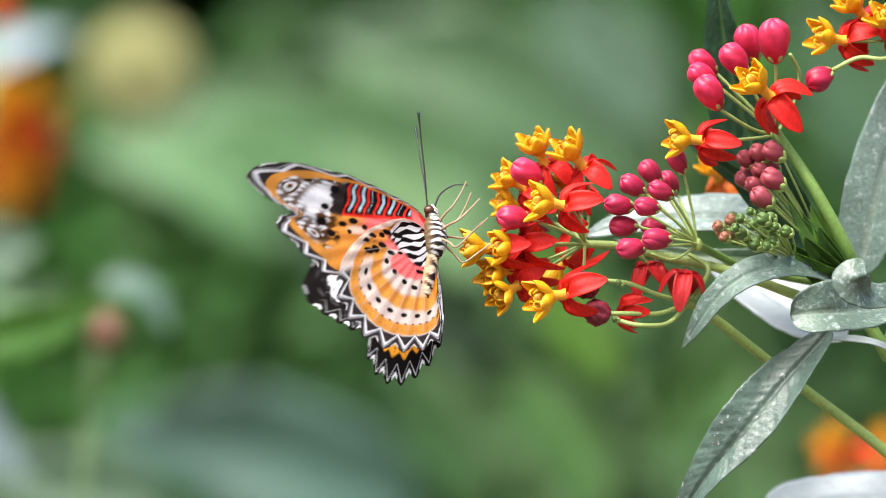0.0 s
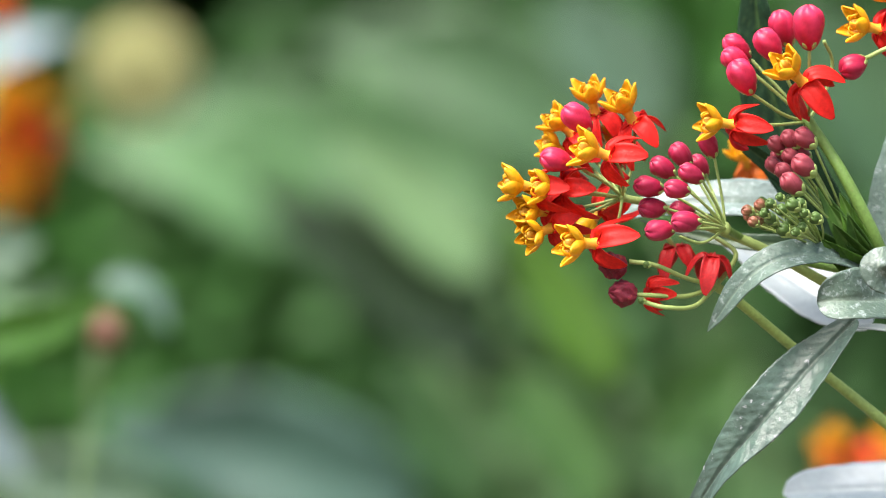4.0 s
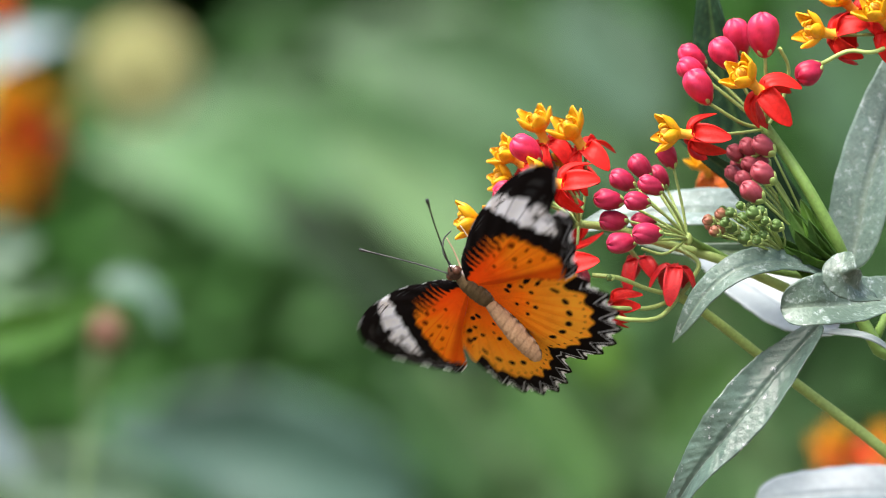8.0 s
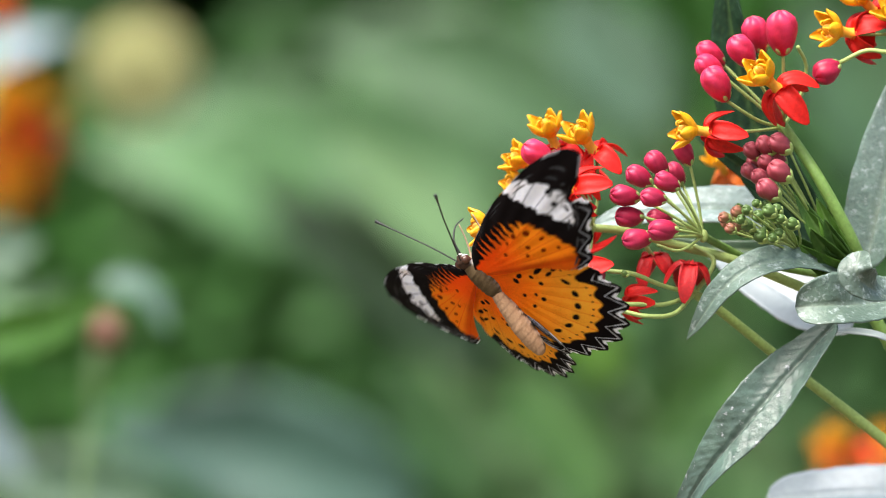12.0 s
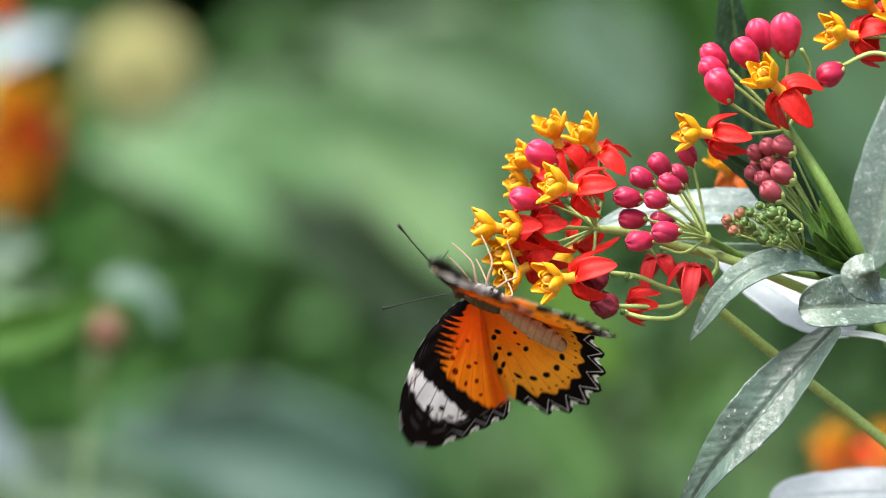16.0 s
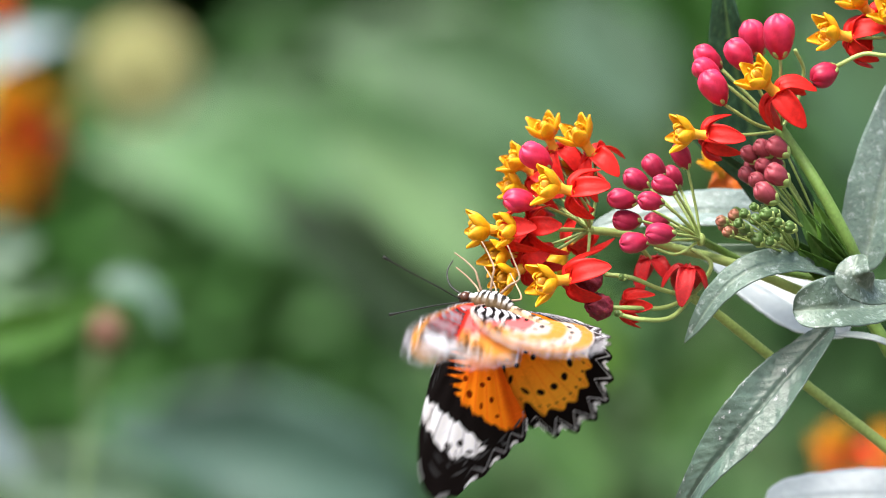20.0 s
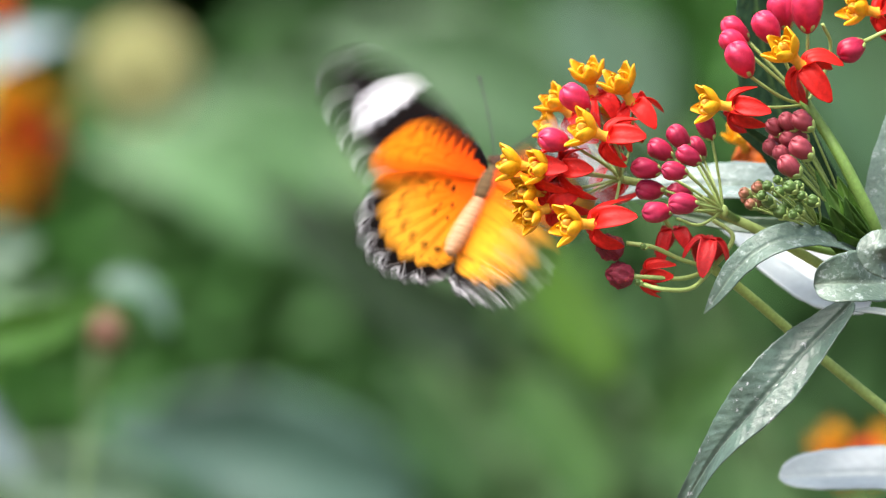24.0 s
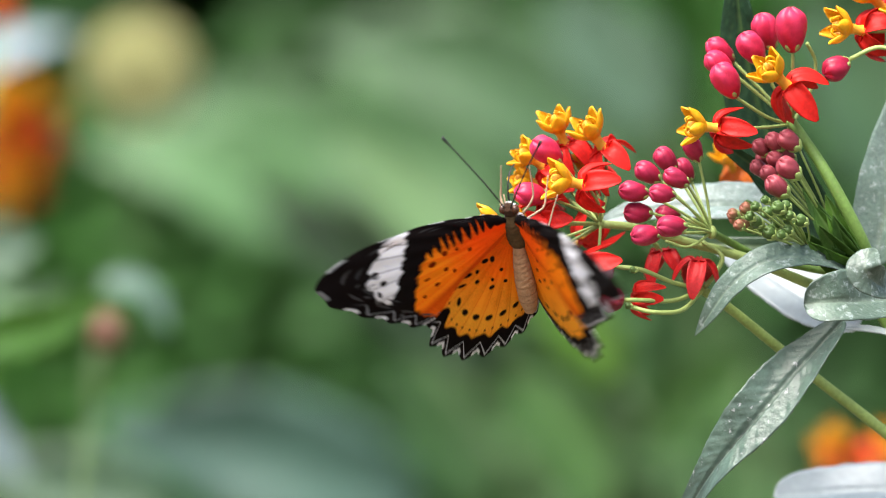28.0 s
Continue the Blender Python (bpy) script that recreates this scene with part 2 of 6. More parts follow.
def corona_mesh(seed):
    """Neck, five cupped hoods with their tips and horns, and the column between them."""
    rnd = random.Random(seed + 50)
    pieces = []
    v, f = tube([(0, 0, -3 * S), (0, 0, 9 * S), (0, 0, 24 * S)], lambda t: (9.5 - 3.5 * math.sin(math.pi * t)) * S, 7, 10)
    pieces.append((v, f, 1))
    v, f = egg(6 * S, 6 * S, 8 * S, 7, 10, 5, 0.2, at=(0, 0, 35 * S))
    pieces.append((v, f, 1))
    for i in range(5):
        a = 2 * math.pi * i / 5 + rnd.uniform(-0.1, 0.1)
        rot = Matrix.Rotation(a, 3, "Z")
        tilt = rnd.uniform(0.1, 0.42)
        # hood: a folded scoop, broad in the middle, pointed at its top, hollow towards the column
        n, m = 10, 9
        verts = []
        for side in (0, 1):
            for k in range(n):
                t = k / (n - 1)
                w = (4 + 9.2 * math.sin(math.pi * min(1, 0.12 + 0.76 * t)) ** 0.9) * (1 - 0.62 * t ** 4)
                h = 17 + (28 + 8 * tilt) * t
                r = 6 + 15 * math.sin(min(1.0, t * 1.5) * 1.6) + tilt * 20 * t ** 2
                for j in range(m):
                    s = (j / (m - 1) - 0.5) * 2
                    u = s * 1.5
                    x = r - (1 - math.cos(u)) * w * 0.72 - (1.6 if side else 0)
                    y = math.sin(u) * w * 0.8
                    verts.append(rot @ Vector((x * S, y * S, h * S)))
        f = grid_faces(n, m) + [tuple(reversed(q)) for q in grid_faces(n, m, start=n * m)]
        nm = n * m
        for k in range(n - 1):
            for j, fl in ((0, False), (m - 1, True)):
                q = (k * m + j, (k + 1) * m + j, nm + (k + 1) * m + j, nm + k * m + j)
                f.append(tuple(reversed(q)) if fl else q)
        for j in range(m - 1):
            f.append(((n - 1) * m + j, (n - 1) * m + j + 1, nm + (n - 1) * m + j + 1, nm + (n - 1) * m + j))
        pieces.append((verts, f, 0))
        v, f = tube([rot @ Vector(q) * S for q in ((12, 0, 30), (13, 0, 38), (9, 0, 44), (4, 0, 43))], lambda t: (2.6 - 1.8 * t) * S, 7, 6)
        pieces.append((v, f, 0))
    V, F, K = join(pieces)
    return mesh_of("corona", V, F, [M_HOOD, M_NECK], slots=K)


def bud_mesh(seed, top=(0.55, 0.035, 0.105), low=(0.36, 0.008, 0.034), tall=28.0, wide=18.0):
    """A closed egg-shaped bud with five folded petals, seams between them, and small sepals at its base."""
    rnd = random.Random(seed)
    verts, cols = [], []
    n, sides = 18, 60
    tw = rnd.choice((-1, 1)) * rnd.uniform(0.5, 0.9)
    lean = rnd.uniform(-0.1, 0.1)
    for i in range(n + 1):
        a = math.pi * i / n
        z = -math.cos(a)
        u = (z + 1) / 2
        r = float(np.interp(u, (0, 0.04, 0.14, 0.3, 0.5, 0.68, 0.82, 0.92, 0.98, 1), (0.02, 0.34, 0.58, 0.84, 0.99, 1.0, 0.89, 0.66, 0.36, 0.05)))
        for j in range(sides):
            w = 2 * math.pi * j / sides
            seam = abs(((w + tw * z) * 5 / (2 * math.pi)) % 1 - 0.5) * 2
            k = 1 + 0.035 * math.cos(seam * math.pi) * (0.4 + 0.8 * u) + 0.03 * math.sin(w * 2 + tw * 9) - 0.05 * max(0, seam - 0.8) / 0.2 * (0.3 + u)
            verts.append(Vector((wide * S * (r * k * math.cos(w) + lean * u * u), wide * S * r * k * math.sin(w), (tall * z + tall * 0.9 - 3.0 * max(0, u - 0.8) * seam * 5) * S)))
            # top colour towards the tip; darker along the seams and at the base
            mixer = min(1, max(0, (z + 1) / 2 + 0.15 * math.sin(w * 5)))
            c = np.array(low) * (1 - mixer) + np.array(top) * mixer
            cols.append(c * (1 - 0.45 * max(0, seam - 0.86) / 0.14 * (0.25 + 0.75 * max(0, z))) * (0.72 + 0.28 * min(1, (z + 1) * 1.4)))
    faces = grid_faces(n + 1, sides, True)
    slots = [0] * len(faces)
    for i in range(5):
        a = 2 * math.pi * (i + 0.5) / 5
        rot = Matrix.Rotation(a, 3, "Z")
        v, f = egg(3.2 * S, 5.0 * S, 9 * S, 5, 8, at=rot @ Vector((wide * 0.42 * S, 0, tall * 0.17 * S)), turn=rot @ Matrix.Rotation(0.75, 3, "Y"))
        o = len(verts)
        verts += v
        cols += [(0.3, 0.34, 0.1)] * len(v)
        faces += [tuple(q + o for q in x) for x in f]
        slots += [1] * len(f)
    return mesh_of("bud", verts, faces, [M_BUD, M_PEDICEL], cols, slots)


def wither_mesh(seed):
    """A shrunken, crumpled floret: one lumpy body."""
    rnd = random.Random(seed)
    verts, n, sides = [], 14, 30
    ph = [rnd.uniform(0, 6) for i in range(4)]
    for i in range(n + 1):
        a = math.pi * i / n
        z = -math.cos(a)
        for j in range(sides):
            w = 2 * math.pi * j / sides
            k = 1 + 0.2 * math.cos(5 * w + ph[0] + z * 1.5) * (0.3 + 0.7 * (z + 1) / 2) + 0.12 * math.sin(9 * w + ph[1] - 4 * z) + 0.08 * math.sin(14 * z + ph[2] + 3 * w)
            r = math.sin(a) ** 0.8 * 21 * k
            verts.append(Vector((r * S * math.cos(w), r * S * math.sin(w), (24 * z + 22 + 5 * math.sin(5 * w + ph[3]) * max(0, z)) * S)))
    return mesh_of("withered_corolla", verts, grid_faces(n + 1, sides, True), M_WITHER)


COROLLAS = [corolla_mesh(i, M_PETAL) for i in range(5)]
DEEP_COROLLAS = [corolla_mesh(20 + i, M_DEEP) for i in range(2)]
ORANGE_COROLLAS = [corolla_mesh(40 + i, M_ORANGE) for i in range(2)]
CORONAS = [corona_mesh(i) for i in range(4)]
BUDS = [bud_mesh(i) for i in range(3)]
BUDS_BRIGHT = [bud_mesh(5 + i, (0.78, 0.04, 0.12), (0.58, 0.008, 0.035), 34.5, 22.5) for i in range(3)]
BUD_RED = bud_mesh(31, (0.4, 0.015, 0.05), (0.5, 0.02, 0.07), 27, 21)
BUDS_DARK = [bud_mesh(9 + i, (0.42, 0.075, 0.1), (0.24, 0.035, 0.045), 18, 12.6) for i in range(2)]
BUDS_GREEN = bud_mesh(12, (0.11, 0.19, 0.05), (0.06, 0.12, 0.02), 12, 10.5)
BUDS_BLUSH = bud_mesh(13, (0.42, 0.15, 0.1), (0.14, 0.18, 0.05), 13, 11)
WITHERED = [wither_mesh(3), wither_mesh(4)]


def floret(parent, origin, hub, crown, axis, spin=0.0, size=1.0, variety=0, deep=False, crown_on=True, r=2.9, petals=None):
    """One open flower: corona and corolla along axis, on a pedicel from hub. Places are in the world, origin is the parent's."""
    o = Vector(origin)
    ax = Vector(axis).normalized()
    foot = Vector(crown) - ax * 34 * S * size
    part("corolla", petals or (DEEP_COROLLAS if deep else COROLLAS)[variety % (2 if deep else 5)], parent, aim(foot - o, ax, spin, size))
    if crown_on:
        part("corona", CORONAS[variety % 4], parent, aim(foot - o, ax, spin + 0.6, size * 1.38))
    if hub is not None:
        h = Vector(hub)
        mid = h.lerp(foot, 0.55) - ax * (foot - h).length * 0.12
        rod("pedicel", [h, mid, foot - ax * 6 * S, foot], r * S, M_PEDICEL, parent, o, 12, 7)


def bud(parent, origin, hub, centre, axis, size=1.0, mesh=None, spin=0.0, r=2.6, sag=0.12, mat=None):
    o = Vector(origin)
    ax = Vector(axis).normalized()
    me = mesh or BUDS[0]
    foot = Vector(centre) - ax * me["half"] * S * size if "half" in me else Vector(centre) - ax * 26 * S * size
    part("bud", me, parent, aim(foot - o, ax, spin, size))
    if hub is not None:
        h = Vector(hub)
        mid = h.lerp(foot, 0.5) - ax * (foot - h).length * sag
        rod("pedicel", [h, mid, foot], r * S, mat or M_PEDICEL, parent, o, 12, 7)


for me_list, half in ((BUDS, 21), ([BUD_RED], 24), (BUDS_BRIGHT, 27), (BUDS_DARK, 14), ([BUDS_GREEN, BUDS_BLUSH], 11)):
    for me in me_list:
        me["half"] = half


# ---- the milkweed in the foreground ----
PIVOT = W(1420, 520)                       # where the flower stalk of the drooping head leaves the stem
BASE = Vector((0.175, 0.03, 0.0))          # where the plant leaves the ground
milkweed = tagged(new("milkweed"), "tall milkweed with red and yellow flowers, pink buds, grey-green leaves", "flowering plant")
milkweed.location = BASE

# main stem: from the ground up to the top flower head
rod("stem", [BASE, (0.17, 0.02, 0.35), (0.15, 0.012, 0.75), W(1640, 780, 0.008), W(1568, 625, 0.006), W(1522, 545, 0.006), W(1492, 470, 0.005)],
    lambda t: (17 - 7 * t) * S, M_STEM, milkweed, BASE, 40, 12, label="brown-green stem")
rod("stem", [W(1518, 490, 0.002), W(1490, 422, -0.004), W(1434, 318, -0.005), W(1372, 226, 0.001)], lambda t: (13 - 4 * t) * S, M_STEM, milkweed, BASE, 24, 12, label="green flower stalk")

DARK = dict(base=(0.05, 0.1, 0.05), vein=(0.14, 0.22, 0.1))
# whitish reflection of the sky, painted as a pale base colour
PAINTED_SHEEN = dict(base=(0.4, 0.46, 0.48), vein=(0.48, 0.54, 0.54))


def pl(name, pts, width, facing, mat, label="", **kw):
    return leaf(name, [W(*p) for p in pts], width * S, facing, mat, milkweed, BASE, label, **kw)


# long drooping leaf
pl("leaf", [(1464, 578, 0.0), (1425, 620, -0.004), (1380, 668, -0.008), (1325, 735, -0.010), (1275, 795, -0.010), (1230, 852, -0.008), (1188, 925, -0.002), (1140, 1030, 0.008)], 94, ((-0.35, -1, 0.45), (-0.55, -1, 0.1)), M_OLD,
   "long drooping grey-green leaf with pale flecks", n=120, m=27, cup=0.14, wave=0.13, relief=2.0, seed=3, ribs=15, base=(0.076, 0.123, 0.096), vein=(0.13, 0.175, 0.14))
# leaf that points at the flowers
pl("leaf", [(1485, 492, 0.0), (1425, 470, -0.006), (1365, 466, -0.012), (1310, 483, -0.014), (1262, 522, -0.013), (1228, 570, -0.011), (1203, 607, -0.008)], 62, ((0, -0.75, 0.9), (-0.4, -1, 0.35)), M_DUSTY,
   "grey-green leaf bent down at its tip", n=50, m=15, cup=0.1, seed=5, ribs=10, relief=1.6, base=(0.105, 0.165, 0.13), vein=(0.2, 0.27, 0.21))
# curled leaf at the node
pl("leaf", [(1610, 528, -0.002), (1550, 538, -0.010), (1490, 543, -0.018), (1440, 545, -0.022), (1395, 550, -0.022)], 96, ((0, -0.8, 0.75), (0.15, -1, 0.25)), M_DUSTY,
   "curled grey-green leaf", n=50, m=19, cup=0.22, wave=0.05, seed=8, ribs=8, base=(0.105, 0.16, 0.12), vein=(0.18, 0.24, 0.18), shape=lambda t: (0.5 + 0.55 * math.sin(math.pi * (0.15 + 0.6 * t))) * (1 - t ** 6) ** 0.5 + 0.03)
pl("leaf", [(1566, 532, -0.022), (1530, 516, -0.029), (1503, 488, -0.033), (1510, 450, -0.03)], 64, ((-0.3, -1, 0.5), (-0.5, -1, 0.3)), M_DUSTY,
   "curled grey-green leaf", n=40, m=15, cup=0.12, wave=0.03, seed=9, ribs=7, base=(0.11, 0.165, 0.125), vein=(0.18, 0.24, 0.18), shape=lambda t: (0.2 + 0.85 * math.sin(math.pi * (0.02 + 0.62 * t))) * (1 - t ** 5) ** 0.5 + 0.03)
# big upright leaf at the right
pl("leaf", [(1520, 480, 0.012), (1530, 420, 0.012), (1553, 320, 0.012), (1588, 210, 0.014), (1622, 100, 0.016), (1652, 10, 0.02)], 118, ((-0.5, -1, 0.3), (-0.3, -1, 0.4)), M_DUSTY,
   "upright pale grey-green leaf", n=56, m=19, cup=0.12, wave=0.03, seed=12, ribs=12, relief=1.6, base=(0.16, 0.24, 0.2), vein=(0.27, 0.35, 0.28))
# pale leaves behind the stalks, their bright sheen put into the base colour
pl("leaf", [(1490, 592, 0.02), (1425, 556, 0.035), (1360, 512, 0.045), (1285, 470, 0.05), (1215, 440, 0.05)], 122, ((-0.3, -0.9, 1.0), (-0.3, -0.9, 1.0)), M_PALE, "pale leaf with a whitish sheen", n=40, m=15, cup=0.08, seed=15, ribs=8, **PAINTED_SHEEN)
pl("leaf", [(1500, 470, 0.02), (1420, 415, 0.026), (1320, 380, 0.028), (1200, 375, 0.028), (1100, 388, 0.03), (1030, 408, 0.03)], 98, ((0, -0.75, 0.9), (0, -0.9, 0.7)), M_DUSTY, "pale leaf with a whitish sheen", n=44, m=15, cup=0.1, seed=16, ribs=9, relief=2.0, base=(0.2, 0.27, 0.25), vein=(0.13, 0.19, 0.15))
pl("leaf", [(1470, 470, 0.015), (1400, 452, 0.016), (1300, 448, 0.016), (1200, 440, 0.018), (1080, 412, 0.02)], 34, ((0, -1, 0.2), (0, -1, 0.3)), M_LEAF_SOFT, "narrow dark green leaf", n=30, m=9, seed=17, **DARK)
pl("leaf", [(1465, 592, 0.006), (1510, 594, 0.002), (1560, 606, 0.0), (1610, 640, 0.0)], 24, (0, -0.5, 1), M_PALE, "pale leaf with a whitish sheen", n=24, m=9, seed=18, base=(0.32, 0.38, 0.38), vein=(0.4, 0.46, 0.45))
# dark leaf that rises behind the top head, and a small one
pl("leaf", [(1465, 460, 0.016), (1405, 385, 0.018), (1350, 300, 0.02), (1312, 195, 0.02), (1286, 90, 0.018), (1275, 10, 0.016), (1270, -60, 0.016)], 108, ((-0.3, -1, 0.1), (-0.3, -1, 0.0)), M_DARKLEAF, "narrow dark green leaf", n=60, m=15, cup=0.22, wave=0.1, relief=2.4, seed=19, ribs=22, base=(0.018, 0.05, 0.025), vein=(0.085, 0.17, 0.06))
pl("leaf", [(1400, 400, 0.018), (1340, 335, 0.014), (1275, 285, 0.008), (1212, 243, 0.004)], 34, (-0.4, -1, 0.1), M_DARKLEAF, "small dark green leaf", n=30, m=11, cup=0.2, seed=20, base=(0.05, 0.12, 0.06), vein=(0.13, 0.22, 0.1))
# slim young leaves round the node
for i, (tipx, tipy, w) in enumerate(((1392, 345, 46), (1412, 376, 56), (1432, 356, 48), (1372, 412, 46), (1448, 338, 34), (1402, 440, 50), (1446, 392, 50), (1420, 410, 56))):
    pl("young_leaf", [(1492, 492, 0.004), ((1492 + tipx) / 2 + 8, (492 + tipy) / 2 + 14, -0.002), (tipx, tipy, -0.001 - 0.001 * i)], w, (-0.4, -1, 0.1), M_DARKLEAF, "slim young green leaf",
       n=20, m=9, cup=0.35, seed=30 + i, ribs=6, relief=1.8, base=(0.045 + 0.015 * (i % 3), 0.11 + 0.03 * (i % 3), 0.022), vein=(0.17, 0.3, 0.08))

# --- drooping flower head, which swings on its stalk ---
PED = [W(1420, 520, 0.004), W(1290, 467, 0.004), W(1190, 440, 0.003), W(1100, 415, 0.0), W(1036, 408, -0.002)]
v, f = tube(PED, lambda t: (9.5 - 2.5 * t) * S, 24, 12)
head_v, head_f = egg(9 * S, 9 * S, 9 * S, 6, 10, at=W(1036, 408, -0.002))
V, F, K = join([([q - PIVOT for q in v], f, 0), ([q - PIVOT for q in head_v], head_f, 0)])
umbel = part("umbel", mesh_of("umbel", V, F, M_PEDICEL), milkweed, Matrix.Translation(PIVOT - BASE), "flower head of open red and orange-yellow florets")
HUB = W(1036, 408, -0.002)
UMBEL_FLORETS = (
    # crown x, y, depth; axis right, towards the viewer, up; size; deep colour
    (961, 237, 0.004, -0.35, 0.35, 0.85, 1.0), (1021, 247, -0.004, -0.55, 0.35, 0.75, 1.05), (911, 290, 0.004, -0.75, 0.3, 0.5, 0.95),
    (972, 332, -0.016, -0.93, 0.3, 0.2, 1.05), (905, 332, 0.006, -0.9, 0.25, 0.25, 0.9), (849, 407, -0.010, -1.0, 0.1, 0.03, 1.0),
    (899, 405, -0.012, -1.0, 0.3, -0.02, 1.0), (880, 452, -0.008, -0.85, 0.45, -0.1, 1.0), (892, 488, -0.010, -0.75, 0.55, -0.35, 1.0),
    (966, 499, -0.018, -0.9, 0.45, -0.1, 1.1), (985, 455, 0.008, -0.6, -0.3, -0.6, 0.9), (1000, 300, 0.012, -0.5, -0.4, 0.6, 0.9))
for i, (x, y, d, ax, ay, az, sz) in enumerate(UMBEL_FLORETS):
    floret(umbel, PIVOT, HUB, W(x, y, d), (ax, -ay, az), i * 1.3, sz, i)
bud(umbel, PIVOT, HUB, W(944, 282, -0.012), (-0.75, -0.35, 0.55), 1.0, BUDS_BRIGHT[0], 0.4)
bud(umbel, PIVOT, HUB, W(916, 356, -0.014), (-0.9, -0.45, 0.1), 0.95, BUDS_BRIGHT[1], 1.4)

# --- low head with hanging and withered florets ---
LOW = W(1216, 526, 0.0)
v, f = tube([LOW, W(1262, 556, 0.004), W(1360, 634, 0.01), W(1424, 685, 0.012), W(1500, 743, 0.013), W(1568, 797, 0.014), W(1700, 912, 0.018), W(1830, 1130, 0.024)], lambda t: (8.5 + 2.5 * t) * S, 30, 10)
V, F, K = join([(v, f, 0), (*egg(8 * S, 8 * S, 8 * S, 6, 10, at=LOW), 0)])
low = part("umbel", mesh_of("umbel", [q - LOW for q in V], F, M_STALK), milkweed, Matrix.Translation(LOW - BASE), "drooping flower head with hanging and withered florets")
floret(low, LOW, None, W(1212, 446, -0.004), (0.1, -0.2, 1), 0.3, 0.88, 1, True, False)
floret(low, LOW, None, W(1142, 430, 0.004), (-0.1, -0.15, 1), 0.9, 0.88, 0, True, False)
floret(low, LOW, None, W(1070, 536, -0.006), (-0.95, -0.15, 0.12), 1.0, 0.82, 3, False, False)
for i, (x, y, ax, az) in enumerate(((1031, 510, -0.9, 0.5), (1052, 550, -0.95, 0.1))):
    part("withered_floret", WITHERED[i], low, aim(W(x + 22, y - 5, -0.01) - LOW, (ax, -0.35, az), i, 1.0))
for pts in (((1216, 526, 0), (1160, 512, -0.006), (1110, 492, -0.01), (1062, 486, -0.01)), ((1216, 526, 0), (1165, 545, -0.006), (1105, 545, -0.01), (1072, 545, -0.01)),
            ((1216, 526, 0), (1180, 562, -0.008), (1130, 566, -0.012), (1085, 556, -0.01)), ((1216, 526, 0), (1240, 495, 0.0), (1250, 465, 0.0), (1215, 440, 0.002)),
            ((1216, 526, 0), (1190, 500, 0.004), (1160, 480, 0.006), (1128, 440, 0.004))):
    rod("pedicel", [W(*p) for p in pts], 4.2 * S, M_PEDICEL, low, LOW, 20, 8)
for x, y, a in ((1100, 492, 0), (1092, 556, 1)):
    part("calyx", BUDS_GREEN, low, aim(W(x, y, -0.012) - LOW, (-1, -0.2, 0.1), a, 0.6), "pale green calyx")

# --- head of pink buds ---
HUBB = W(1232, 424, -0.004)
V, F = egg(9 * S, 8 * S, 12 * S, 6, 10)
pink = part("umbel", mesh_of("umbel", V, F, M_PEDICEL), milkweed, Matrix.Translation(HUBB - BASE), "flower head of closed pink buds")
rod("peduncle", [HUBB, W(1262, 440, 0.004), W(1330, 470, 0.008), W(1480, 500, 0.008)], 7 * S, M_STEM, pink, HUBB, 14, 9)
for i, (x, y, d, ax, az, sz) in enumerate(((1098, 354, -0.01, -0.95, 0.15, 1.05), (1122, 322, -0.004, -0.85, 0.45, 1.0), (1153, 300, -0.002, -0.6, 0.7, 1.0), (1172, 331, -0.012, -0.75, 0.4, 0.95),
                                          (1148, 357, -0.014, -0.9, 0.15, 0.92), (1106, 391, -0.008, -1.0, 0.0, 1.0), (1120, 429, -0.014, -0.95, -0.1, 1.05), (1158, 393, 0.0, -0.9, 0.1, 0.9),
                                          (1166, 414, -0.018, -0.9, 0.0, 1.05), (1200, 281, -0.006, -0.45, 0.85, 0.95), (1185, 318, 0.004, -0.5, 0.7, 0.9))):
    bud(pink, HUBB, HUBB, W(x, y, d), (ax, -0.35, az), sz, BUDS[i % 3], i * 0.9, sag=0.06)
for x, y in ((1150, 440), (1195, 400)):
    rod("pedicel", [HUBB, W((x + 1232) / 2, y + 10, -0.008), W(x, y, -0.01)], 2.6 * S, M_PEDICEL, pink, HUBB, 10, 7)

# --- top head with big buds and two open florets ---
HUBC = W(1372, 232, 0.002)
V, F = egg(9 * S, 9 * S, 12 * S, 6, 10)
top = part("umbel", mesh_of("umbel", V, F, M_PEDICEL), milkweed, Matrix.Translation(HUBC - BASE), "flower head of big pink buds and open florets")
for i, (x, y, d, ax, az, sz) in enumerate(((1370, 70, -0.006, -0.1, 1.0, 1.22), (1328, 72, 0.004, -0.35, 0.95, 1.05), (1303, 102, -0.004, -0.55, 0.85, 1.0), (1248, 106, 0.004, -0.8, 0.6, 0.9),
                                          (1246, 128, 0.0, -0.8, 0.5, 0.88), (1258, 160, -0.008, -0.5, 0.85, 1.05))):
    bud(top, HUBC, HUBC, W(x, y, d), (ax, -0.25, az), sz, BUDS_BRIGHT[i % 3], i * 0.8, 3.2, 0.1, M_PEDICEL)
rod("pedicel", [HUBC, W(1402, 180, 0.004), W(1414, 125, 0.004), W(1398, 88, 0.0)], 3.2 * S, M_PEDICEL, top, HUBC, 14, 8)
floret(top, HUBC, HUBC, W(1340, 142, -0.012), (-0.62, -0.45, 0.55), 0.9, 1.1, 2)
floret(top, HUBC, HUBC, W(1210, 237, -0.012), (-1, -0.3, 0.08), 0.25, 1.0, 3)

